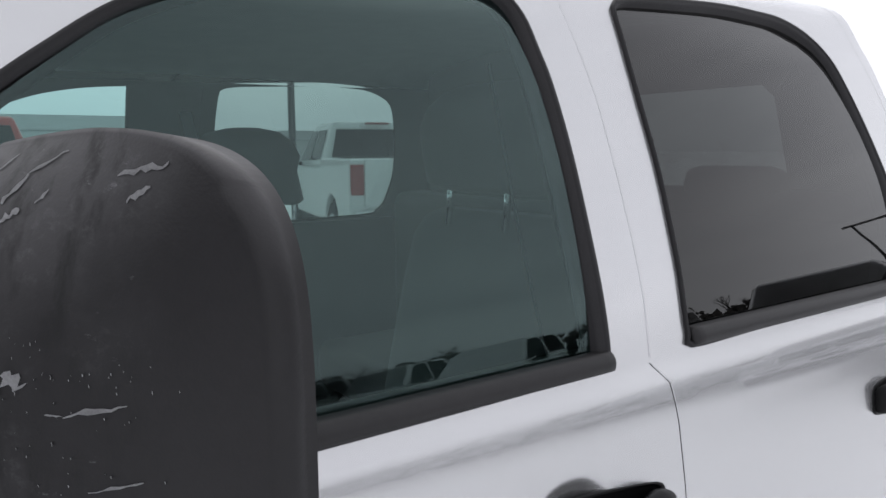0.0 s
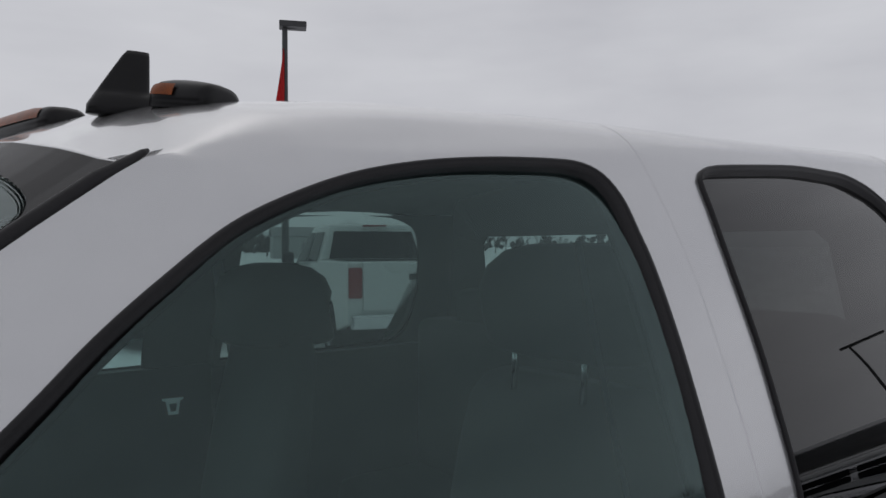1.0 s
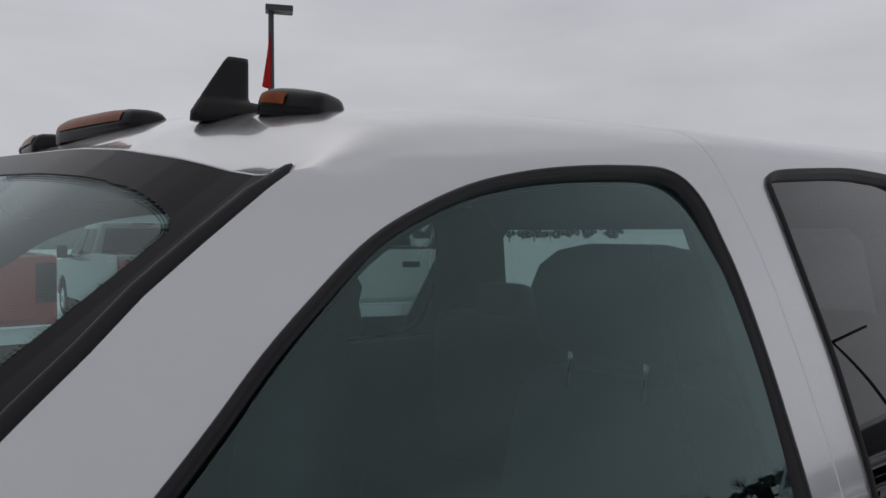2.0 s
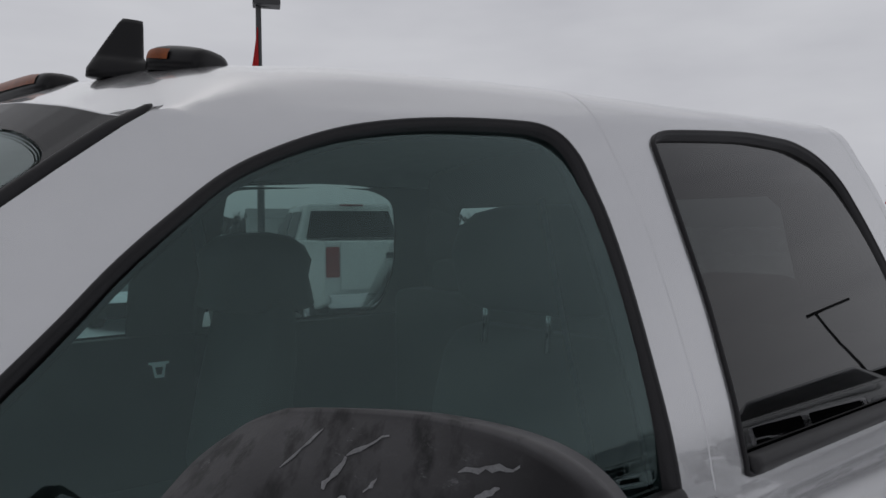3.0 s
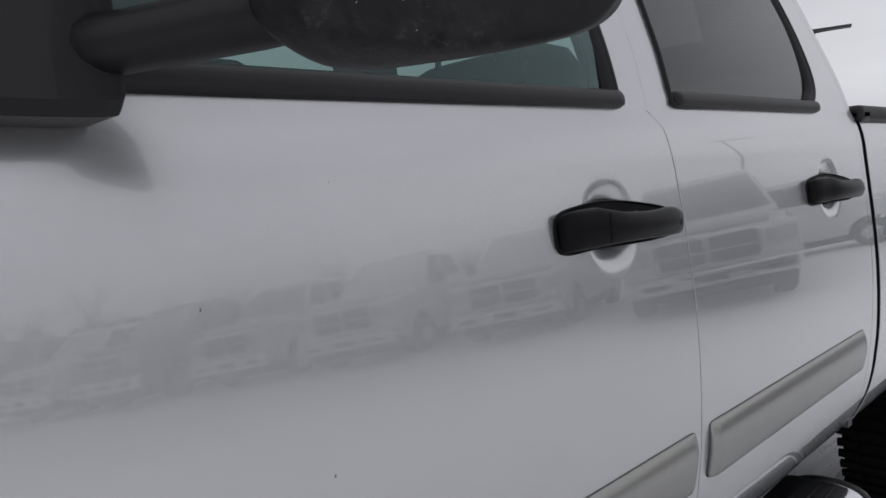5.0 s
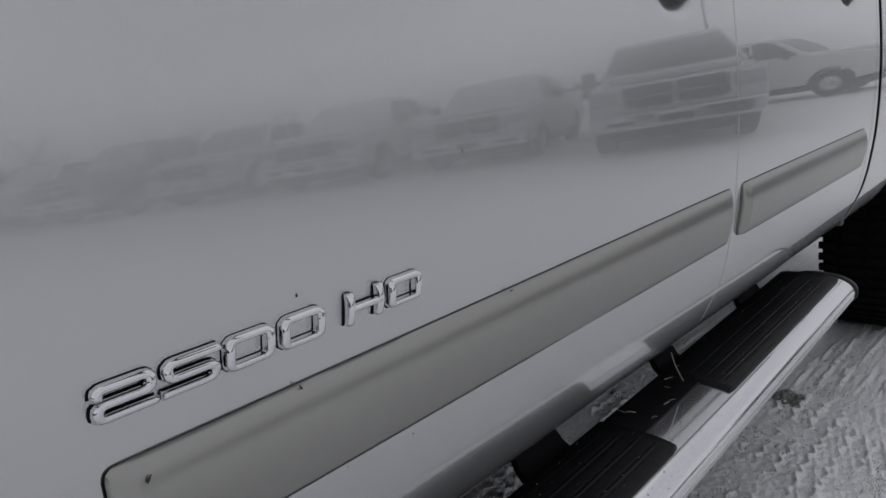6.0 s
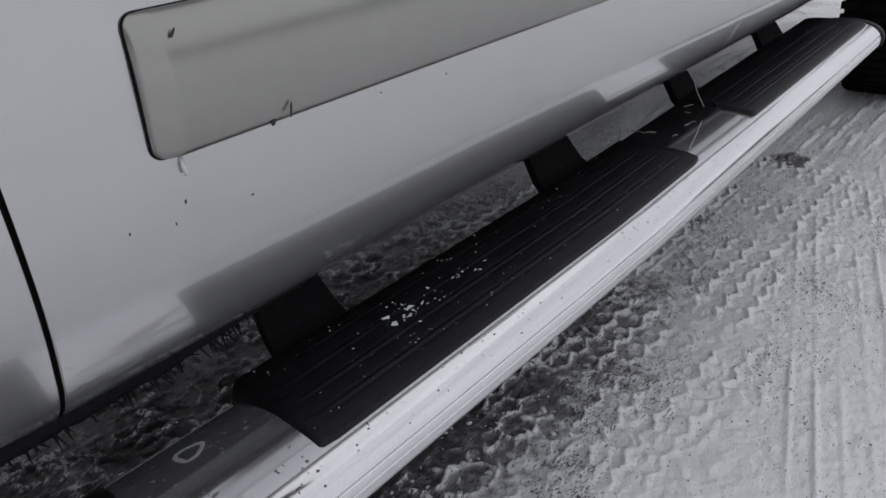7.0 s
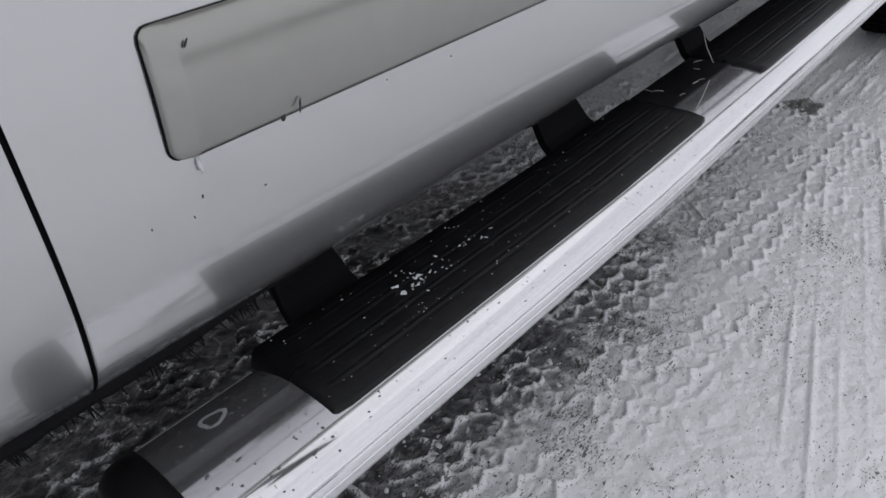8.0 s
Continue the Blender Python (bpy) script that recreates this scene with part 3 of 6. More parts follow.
R_OUT = in_s([(.100, 1.407, .026), (.091, 1.425, .018), (.094, 1.47, .015), (.101, 1.525, .015), (.111, 1.64, .015), (.111, 1.76, .015), (.113, 1.87, .016), (.12, 1.893, .018),
              (.145, 1.904, .018), (.21, 1.910, .018), (.40, 1.917, .018), (.52, 1.916, .019), (.61, 1.912, .022), (.69, 1.895, .03), (.738, 1.857, .036), (.767, 1.80, .04), (.797, 1.70, .045), (.815, 1.60, .05),
              (.808, 1.51, .055), (.785, 1.455, .05), (.745, 1.425, .04), (.70, 1.414, .03), (.45, 1.410, .026), (.25, 1.408, .026)])
F_OUT, R_OUT = rounded(F_OUT), rounded(R_OUT)
F_IN, R_IN = inset(F_OUT, .64), inset(R_OUT, .60)

GAP_B = [(1.402, .008), (1.372, .040), (1.312, .052), (1.226, .060), (1.104, .063), (.909, .061), (.60, .061), (.553, .061)]
GAP_R = [(1.402, .983), (1.30, .990), (1.10, .985), (.95, .978), (.84, .970), (.60, .970), (.553, .970)]
WS_EDGE = [(-1.19, 1.402), (-1.1, 1.482), (-.95, 1.622), (-.849, 1.711), (-.815, 1.740), (-.778, 1.774), (-.734, 1.808), (-.687, 1.843), (-.651, 1.866)]


def roof_front(y):
    return -.651 - .125 * (1 - ((YC - y) / .81) ** 2)


s_belt, s_low = s_of(1.402), s_of(.553)
s_corner = s_of(1.866)
roof_s = np.linspace(s_corner, S_END, 24)[1:]
roof_line = [(roof_front(float(spline(SEC_S, SEC_Y, s))), float(s)) for s in roof_s]
REAR_EDGE = [(1.006, 1.402), (.985, 1.54), (.957, 1.675), (.93, 1.80), (.915, 1.87), (.897, 1.91), (.880, 1.95)]
shell_outline = in_s(WS_EDGE) + roof_line + [(.880, S_END)] + in_s(REAR_EDGE)[::-1]


def slit(points, half=0.0015):
    """A narrow gap along points (x, s)."""
    side_a, side_b = [], []
    for i, p in enumerate(points):
        a, b = points[max(i - 1, 0)], points[min(i + 1, len(points) - 1)]
        d = math.hypot(b[0] - a[0], b[1] - a[1])
        nx_, ny_ = -(b[1] - a[1]) / d * half, (b[0] - a[0]) / d * half
        side_a.append((p[0] + nx_, p[1] + ny_))
        side_b.append((p[0] - nx_, p[1] - ny_))
    return side_a + side_b[::-1]


slit_b = slit(dense(in_s([(.011, 1.408), (.020, 1.48), (.026, 1.56), (.028, 1.64), (.0275, 1.74), (.021, 1.80), (.009, 1.862), (.004, 1.895), (-.004, 1.925), (-.012, 1.945)]), .02, False))
slit_r = slit(dense(in_s([(.981, 1.408), (.955, 1.54), (.927, 1.675), (.90, 1.80), (.882, 1.855), (.866, 1.90), (.850, 1.928), (.838, 1.945)]), .02, False))
truck_part("cab_shell", sheet("cab_shell", shell_outline, [F_OUT, R_OUT, slit_b, slit_r], 0.024, mirrored=True), SILVER)


def edge_x(gap, shift):
    return [(x + shift, s_of(z)) for z, x in gap]


def dish_points(cx, cz):
    return [(cx + .07 * r * math.cos(t), s_of(cz) + .067 * r * math.sin(t)) for r in (.08, .22, .34, .45, .55, .65, .75, .84, .93, 1.02, 1.12, 1.22) for t in np.linspace(0, 2 * math.pi, 40, endpoint=False)]


front_door = truck_part("front_door", sheet("front_door", [(-1.1482, s_low), (-1.1482, s_belt)] + edge_x(GAP_B, -.0024), step=0.022, extra=dish_points(*DISHES[0])), SILVER, "silver front door panel with small scuffs and chips")
truck_part("rear_door", sheet("rear_door", edge_x(GAP_R, -.0024) + edge_x(GAP_B, .0024)[::-1], step=0.022, extra=dish_points(*DISHES[1])), SILVER)
truck_part("cab_corner", sheet("cab_corner", edge_x(GAP_R, .0024) + [(1.012, s_low), (1.012, s_belt)]), SILVER)
fender = truck_part("fender", sheet("fender", [(-2.35, s_of(.95)), (-2.35, s_of(1.30)), (-1.9, s_of(1.345)), (-1.1545, s_of(1.37)), (-1.1545, s_low), (-1.35, s_low), (-1.42, s_of(.75)), (-1.6, s_of(.95))], step=0.03), SILVER)
s_rail = s_of(1.395)
bed_outline = [(1.046, s_low), (1.046, s_rail), (3.1, s_rail), (3.1, s_of(.62)), (2.48, s_of(.62)), (2.44, s_of(.78)), (2.30, s_of(.95)), (2.05, s_of(1.02)), (1.80, s_of(1.01)), (1.60, s_of(.92)), (1.48, s_of(.78)), (1.42, s_of(.64)), (1.36, s_of(.57)), (1.28, s_of(.557))]
bed_side = truck_part("bed_side", sheet("bed_side", bed_outline, step=0.035), SILVER)
for near_part in (fender, bed_side):
    me = near_part.data.copy()
    me.transform(Matrix.Translation((0, 2 * YC, 0)) @ Matrix.Diagonal((1, -1, 1, 1)))
    me.flip_normals()
    on(new(near_part.name, me))

# jambs behind the gaps, coloured dark to paint in the shade there
ss = np.linspace(0.02, s_of(1.86), 40)
for x0, x1 in ((-1.17, -1.12), (.0 - .02, .082), (.865, 1.08)):
    bm = bmesh.new()
    rows = []
    for s in ss:
        z = float(skin(0.3, s)[2])
        end = x1 if z < 1.395 else min(x1, float(np.interp(z, [p[1] for p in REAR_EDGE], [p[0] for p in REAR_EDGE])) - .006)
        rows.append([tuple(skin(x, s) + np.array((0, .0065, 0))) for x in (min(x0, end - .05), end)])
    loft(bm, rows, closed=False)
    truck_part("jamb", bm, DARK)

# far side below the belt, floor, back wall, bonnet, bed floor
bm = bmesh.new()
box(bm, -1.15, 1.0, 2 * YC - .10, 2 * YC - .04, .55, 1.41)
truck_part("far_doors", bm, SILVER)
bm = bmesh.new()
box(bm, -1.2, 1.0, .20, 2 * YC - .10, .60, .64)
truck_part("cab_floor", bm, DARK)
# frame and floor boxes, added to keep light from under the truck
bm = bmesh.new()
for y0, y1 in ((.46, .58), (2 * YC - .58, 2 * YC - .46)):
    box(bm, -2.4, 3.1, y0, y1, .36, .60, .02, 2)
box(bm, -.9, .3, .62, 1.5, .33, .56, .06, 2)
box(bm, .4, .9, .64, 1.0, .34, .58, .05, 2)
box(bm, -2.3, 3.0, .25, 2 * YC - .25, .56, .62)
truck_part("chassis", bm, DARK, "dark frame and underbody boxes that block light under the truck")
bm = bmesh.new()
box(bm, -2.3, -1.22, .09, 2 * YC - .09, .75, 1.30, .05, 3)
truck_part("bonnet", bm, SILVER)
bm = bmesh.new()
box(bm, -1.30, -1.16, .10, 2 * YC - .10, .7, 1.36)
truck_part("cowl", bm, DARK)
bm = bmesh.new()
for x0, x1, y0, y1, z0, z1 in ((1.05, 3.1, .10, 2 * YC - .1, .80, .84), (1.03, 1.06, .10, 2 * YC - .1, .80, 1.39), (3.06, 3.12, .10, 2 * YC - .1, .80, 1.39), (1.05, 3.1, 2 * YC - .12, 2 * YC - .05, .62, 1.40)):
    box(bm, x0, x1, y0, y1, z0, z1)
truck_part("cargo_bed", bm, DARK)
bm = bmesh.new()
box(bm, 1.03, 3.1, .062, .17, 1.388, 1.432, .014, 3)
box(bm, 1.03, 1.10, .062, 2 * YC - .06, 1.388, 1.425, .012, 2)
truck_part("bed_rail_cap", bm, BLACK_PLASTIC, "black plastic cap along the bed rail", True)

# back wall of the cab with its window
bm = bmesh.new()


def wall_x(z):
    return float(np.interp(z, [p[1] for p in REAR_EDGE], [p[0] for p in REAR_EDGE])) - .035


half_wall = [(float(p[1]) + .012, float(p[2]) - .010) for p in skin(np.full(30, .9), np.linspace(s_of(1.36), S_END, 30))]
wall = half_wall + [(2 * YC - y, z) for y, z in half_wall[-2::-1]]
hole = [(.40, 1.47), (.40, 1.475), (.44, 1.80), (.47, 1.83), (2 * YC - .47, 1.83), (2 * YC - .44, 1.80), (2 * YC - .40, 1.475), (2 * YC - .40, 1.47)]
wp = [Vector(p) for p in wall] + [Vector(p) for p in hole]
we = [(i, (i + 1) % len(wall)) for i in range(len(wall))] + [(len(wall) + i, len(wall) + (i + 1) % len(hole)) for i in range(len(hole))]
vs, _, fs, *_ = delaunay_2d_cdt(wp, we, [], 0, 1e-6)
bv = [bm.verts.new((wall_x(p[1]), p[0], p[1])) for p in vs]
for f in fs:
    my, mz = sum(vs[k][0] for k in f) / 3, sum(vs[k][1] for k in f) / 3
    if inside(wall, [my], [mz])[0] and not inside(hole, [my], [mz])[0]:
        bm.faces.new([bv[k] for k in f])
bmesh.ops.solidify(bm, geom=bm.faces[:], thickness=0.03)
box(bm, .97, 1.0, .10, 2 * YC - .10, .60, 1.38)
truck_part("back_wall", bm, INNER)
bm = bmesh.new()
bm.faces.new([bm.verts.new((wall_x(z) + .01, YC + (y - YC) * 1.04, 1.65 + (z - 1.65) * 1.10)) for y, z in hole])
truck_part("back_glass", bm, FAR_GLASS)
# lining of roof and pillars
wide_f = inset([(p[0], p[1], p[2] * .7) for p in F_OUT])
wide_r = inset([(p[0], p[1], p[2] * .7) for p in R_OUT])
lining_outline = [(x + .02, s) for x, s in in_s(WS_EDGE)] + [(x + .03, s) for x, s in roof_line] + [(.85, S_END)] + [(x - .03, s) for x, s in in_s(REAR_EDGE)[::-1]]
truck_part("pillar_lining", sheet("pillar_lining", [p for p in lining_outline if p[1] <= s_of(1.915)], [wide_f, wide_r], .03, lift=-.026, hem=0, mirrored=True), INNER)
truck_part("roof_lining", sheet("roof_lining", [p for p in lining_outline if p[1] > s_of(1.905)], [], .05, lift=-.026, hem=0, mirrored=True), HEADLINER)


def window(name, outer, inner, glass_mat, label, bow):
    """A pane bowed outwards, with its rubber channel."""
    zs = [p[1] for p in inner]
    lo, hi = min(zs), max(zs)

    def pane(x, s):
        u = np.clip((s - lo) / (hi - lo), 0, 1)
        return skin(x, s) + np.stack([0 * u, 0.0115 - bow * u * (1 - u), 0 * u], -1)
    pts = dense(inner, .02)
    step = .03
    x0, x1 = min(p[0] for p in pts), max(p[0] for p in pts)
    gx_, gy_ = np.meshgrid(np.arange(x0 + step / 2, x1, step), np.arange(lo + step / 2, hi, step))
    gx_, gy_ = gx_.ravel(), gy_.ravel()
    k = inside(pts, gx_, gy_) & ~near(pts, gx_, gy_, .012)
    allp = [Vector(p) for p in pts] + [Vector(p) for p in zip(gx_[k], gy_[k])]
    vs, _, fs, *_ = delaunay_2d_cdt(allp, [(i, (i + 1) % len(pts)) for i in range(len(pts))], [], 0, 1e-6)
    v = np.array([tuple(p) for p in vs])
    tri = np.array([f for f in fs])
    mid = v[tri].mean(1)
    tri = tri[inside(pts, mid[:, 0], mid[:, 1])]
    a, b, c = v[tri[:, 0]], v[tri[:, 1]], v[tri[:, 2]]
    flip = ((b - a)[:, 0] * (c - a)[:, 1] - (b - a)[:, 1] * (c - a)[:, 0]) < 0
    tri[flip] = tri[flip][:, ::-1]
    co = pane(v[:, 0], v[:, 1])
    e = .002
    n = np.cross(pane(v[:, 0] + e, v[:, 1]) - pane(v[:, 0] - e, v[:, 1]), pane(v[:, 0], np.minimum(v[:, 1] + e, hi)) - pane(v[:, 0], np.maximum(v[:, 1] - e, lo)))
    n /= np.linalg.norm(n, axis=1, keepdims=True)
    me = bpy.data.meshes.new(name)
    me.from_pydata([tuple(p) for p in co], [], [tuple(int(i) for i in t) for t in tri])
    me.polygons.foreach_set("use_smooth", [True] * len(me.polygons))
    me.normals_split_custom_set_from_vertices([tuple(p) for p in n])
    pane_ob = on(part(name, me, glass_mat, None, label))
    # rubber channel: rises from the paint, rounds over, drops to the glass
    bm = bmesh.new()
    loops = []
    for f, up in ((-.03, -.012), (-.02, .002), (.10, .0055), (.38, .0065), (.45, .004), (.50, .0045), (.9, -.002), (1.0, -.012), (1.35, -.016)):
        ring = []
        for (ox, os), (ix, iz) in zip([p[:2] for p in outer], inner):
            x, s = ox + (ix - ox) * f, os + (iz - os) * f
            ring.append(tuple(skin(x, s) + skin_normal(x, s) * up))
        loops.append(ring)
    loft(bm, loops, True)
    bmesh.ops.recalc_face_normals(bm, faces=bm.faces[:])
    on(part("window_seal", bm, RUBBER, None, "black rubber window channel", True))
    return pane_ob


window("front_door_glass", F_OUT, F_IN, FRONT_GLASS, "green tinted front door glass", .049)
window("rear_door_glass", R_OUT, R_IN, PRIVACY_GLASS, "dark privacy glass of the rear door", .041)
# far panes, set in the mirrored openings
for nm, outer, inner, gm in (("far_front_glass", F_OUT, F_IN, FRONT_GLASS), ("far_rear_glass", R_OUT, R_IN, FAR_GLASS)):
    bm = bmesh.new()
    rings = [skin([q[0] for q in lp], [q[1] for q in lp]) for lp in (outer, inner)]
    loft(bm, [[(far_x(p[0], p[2]), 2 * YC - p[1] - d, p[2]) for p in rg] for rg, d in zip(rings, (-.002, .008))], True)
    truck_part("window_seal", bm, RUBBER)
    bm = bmesh.new()
    bm.faces.new([bm.verts.new((far_x(p[0], p[2]), 2 * YC - p[1] - .003, p[2])) for p in skin([q[0] for q in outer], [q[1] for q in outer])])
    truck_part(nm, bm, gm)


# belt trim under each window: a rounded bar with a rounded end
def belt_trim(x0, x1, z0, z1):
    bm = bmesh.new()
    s0, s1 = s_of(z0), s_of(z1)
    loops = []
    for x in np.concatenate([[x0, x0 + .003, x0 + .008], np.linspace(x0 + .02, x1 - .02, 30), [x1 - .008, x1 - .003, x1]]):
        end = min(x - x0, x1 - x)
        k = math.sqrt(max(0.0, 1 - (1 - min(end / .010, 1)) ** 2))
        ring = []
        for i in range(13):
            u = i / 12
            up = (.0145 * math.sin(math.pi * min(1, .08 + u * .92)) ** .45 if 0 < i < 12 else -.004) * (.25 + .75 * k)
            s = (s0 + s1) / 2 + (s1 - s0) * (u - .5) * (.55 + .45 * k)
            ring.append(tuple(skin(x, s) + skin_normal(x, s) * up))
        loops.append(ring)
    loft(bm, loops, False)
    for lp in (loops[0], loops[-1]):
        bm.faces.new([bm.verts.new(p) for p in lp])
    bmesh.ops.recalc_face_normals(bm, faces=bm.faces[:])
    return truck_part("belt_trim", bm, BLACK_PLASTIC, "matt black belt trim under the window", True)


belt_trim(-1.09, -.062, 1.402, 1.431)
belt_trim(.10, .76, 1.407, 1.436)

# windscreen, its black border and side moulding
top = [np.array(skin(x, s)) for x, s in roof_line]
top = [np.array(skin(-.651, s_corner))] + top
low_y = np.linspace(.05, YC, len(top))
low = [np.array((-1.28 - .26 * (1 - ((YC - y) / 1.01) ** 2), y, 1.345)) for y in low_y]
full_top = top + [np.array((p[0], 2 * YC - p[1], p[2])) for p in top[-2::-1]]
full_low = low + [np.array((p[0], 2 * YC - p[1], p[2])) for p in low[-2::-1]]


def screen(u, v):
    """u across (0 to 1), v down (0 to 1)."""
    t = np.linspace(0, 1, len(full_top))
    a = np.array([np.interp(u, t, [p[k] for p in full_top]) for k in range(3)])
    b = np.array([np.interp(u, t, [p[k] for p in full_low]) for k in range(3)])
    p = a + (b - a) * v
    bow = .030 * 4 * v * v * (1 - v) * min(1, 6 * u, 6 * (1 - u))
    return p + np.array((-.6, 0, .8)) * bow


def screen_grid(us, vs, off):
    bm = bmesh.new()
    loft(bm, [[tuple(screen(u, v) + np.array((-.6, 0, .8)) * off) for u in us] for v in vs], closed=False)
    bmesh.ops.recalc_face_normals(bm, faces=bm.faces[:])
    return bm


truck_part("windscreen", screen_grid(np.linspace(.004, .996, 60), np.linspace(.012, 1, 30), 0), SCREEN_GLASS, "curved green tinted windscreen", True)
bm = bmesh.new()
us, vs_ = np.concatenate([np.linspace(.002, .20, 120), np.linspace(.21, .79, 40), np.linspace(.80, .998, 120)]), np.concatenate([np.linspace(.004, .16, 60), np.linspace(.17, 1, 30)])
for i in range(len(us) - 1):
    for j in range(len(vs_) - 1):
        um, vm = (us[i] + us[i + 1]) / 2, (vs_[j] + vs_[j + 1]) / 2
        side = min(um, 1 - um)
        du, dv = max(0.0, .095 - (side - .055)) / .095, max(0.0, .05 - (vm - .058)) / .05
        if side < .055 or vm < .058 or du * du + dv * dv > 1:
            q = [screen(u, v) + np.array((-.6, 0, .8)) * .0012 for u, v in ((us[i], vs_[j]), (us[i + 1], vs_[j]), (us[i + 1], vs_[j + 1]), (us[i], vs_[j + 1]))]
            bm.faces.new([bm.verts.new(p) for p in q])
bmesh.ops.remove_doubles(bm, verts=bm.verts[:], dist=.0005)
truck_part("windscreen_border", bm, FRIT, "black printed border of the windscreen", True)
# the border breaks up into dots along its inner edge
bm = bmesh.new()
inner_edge = [(u, .058, 0, 1) for u in np.arange(.30, .15, -.0022)]
inner_edge += [(.15 - .095 * math.sin(t), .108 - .05 * math.cos(t), math.sin(t), math.cos(t)) for t in np.linspace(0, math.pi / 2, 46)]
inner_edge += [(.055, v, 1, 0) for v in np.arange(.112, .62, .0046)]
for row, r in ((0, .0015), (1, .0012), (2, .0009)):
    for u, v, du, dv in inner_edge:
        c = screen(u + du * .0022 * (row + .4), v + dv * .0042 * (row + .4)) + np.array((-.6, 0, .8)) * .0012
        bm.faces.new([bm.verts.new(c + np.array((.8 * r * math.cos(q), r * math.sin(q), .6 * r * math.cos(q)))) for q in np.linspace(0, 2 * math.pi, 7, endpoint=False)])
tagged(truck_part("border_dots", bm, FRIT), kind="stuff")
bm = bmesh.new()
edge = [np.array(skin(x, s_of(z))) + np.array((-.003, .003, .003)) for x, z in [(p[0], p[1]) for p in dense(WS_EDGE, .03, False)]]
loops = []
for i, p in enumerate(edge):
    d = edge[min(i + 1, len(edge) - 1)] - edge[max(i - 1, 0)]
    d /= np.linalg.norm(d)
    n1 = np.array(skin_normal(p[0], s_of(min(p[2] - .012, 1.9))))
    n2 = np.cross(d, n1)
    k = 1.0 if i < len(edge) - 1 else .55
    loops.append([tuple(p + (n2 * (.0062 * math.cos(t)) + n1 * (.0050 * math.sin(t))) * k) for t in np.linspace(0, 2 * math.pi, 12, endpoint=False)])
tip = edge[-1] + (edge[-1] - edge[-2]) / np.linalg.norm(edge[-1] - edge[-2]) * .006
loops.append([tuple(tip + (np.array(q) - edge[-1]) * .45) for q in loops[-1]])
loft(bm, loops, True, True)
bmesh.ops.recalc_face_normals(bm, faces=bm.faces[:])
truck_part("windscreen_moulding", bm, RUBBER, "black moulding beside the windscreen", True)


# body side mouldings
def moulding_corner(end, r=.010):
    """How far a rounded corner draws in, this far from the end."""
    return r - math.sqrt(max(0.0, r * r - max(0.0, r - end) ** 2))


def moulding(x0, x1):
    bm = bmesh.new()
    s0, s1 = s_of(.782), s_of(.880)
    loops = []
    ends = (0, .0004, .0012, .0024, .0045, .0075, .0125, .0175, .0186, .0196, .022)
    for x in np.concatenate([[x0 + e for e in ends], np.linspace(x0 + .05, x1 - .05, 24), [x1 - e for e in ends[::-1]]]):
        end = min(x - x0, x1 - x)
        k = .34 * math.sqrt(max(0.0, 1 - (1 - min(end / .0024, 1)) ** 2)) + .66 * min(end / .0190, 1)
        a, b = s0 + moulding_corner(end), s1 - moulding_corner(end)
        ring = []
        for u, up in ((0, -.002), (0, .004), (.01, .008), (.03, .0106), (.08, .0122), (.25, .0146), (.5, .0164), (.60, .0162), (.68, .0155), (.75, .0143), (.81, .0127), (.87, .0106), (.93, .0079), (.97, .0054), (1, .003), (1, -.002)):
            s = a + (b - a) * u
            ring.append(tuple(skin(x, s) + skin_normal(x, s) * (up * (.22 + .78 * k))))
        loops.append(ring)
    loft(bm, loops, False)
    for lp in (loops[0], loops[-1]):
        bm.faces.new([bm.verts.new(p) for p in lp])
    bmesh.ops.recalc_face_normals(bm, faces=bm.faces[:])
    return bm


def moulding_gap_shade(x0, x1):
    """A thin dark strip round a moulding, painting in the shadow of its gap."""
    bm = bmesh.new()
    s0, s1 = s_of(.782) - .0010, s_of(.880) + .0006
    ends = (0, .001, .003, .006, .010)
    rows = []
    for x in np.concatenate([[x0 - .0014 + e for e in ends], np.linspace(x0 + .03, x1 - .03, 20), [x1 + .0014 - e for e in ends[::-1]]]):
        c = moulding_corner(min(x - x0, x1 - x) + .0014)
        rows.append([tuple(skin(x, s) + skin_normal(x, s) * .0012) for s in np.linspace(s0 + c, s1 - c, 8)])
    loft(bm, rows, closed=False)
    bmesh.ops.recalc_face_normals(bm, faces=bm.faces[:])
    return bm


mouldings = []
for x0, x1 in ((-1.056, .036), (.088, .905)):
    m_ob = truck_part("body_moulding", moulding(x0, x1), TRIM_SILVER, "aged silver body side moulding with scuffs", True)
    mouldings.append(m_ob)
    truck_part("moulding_gap_shade", moulding_gap_shade(x0, x1), DARK)


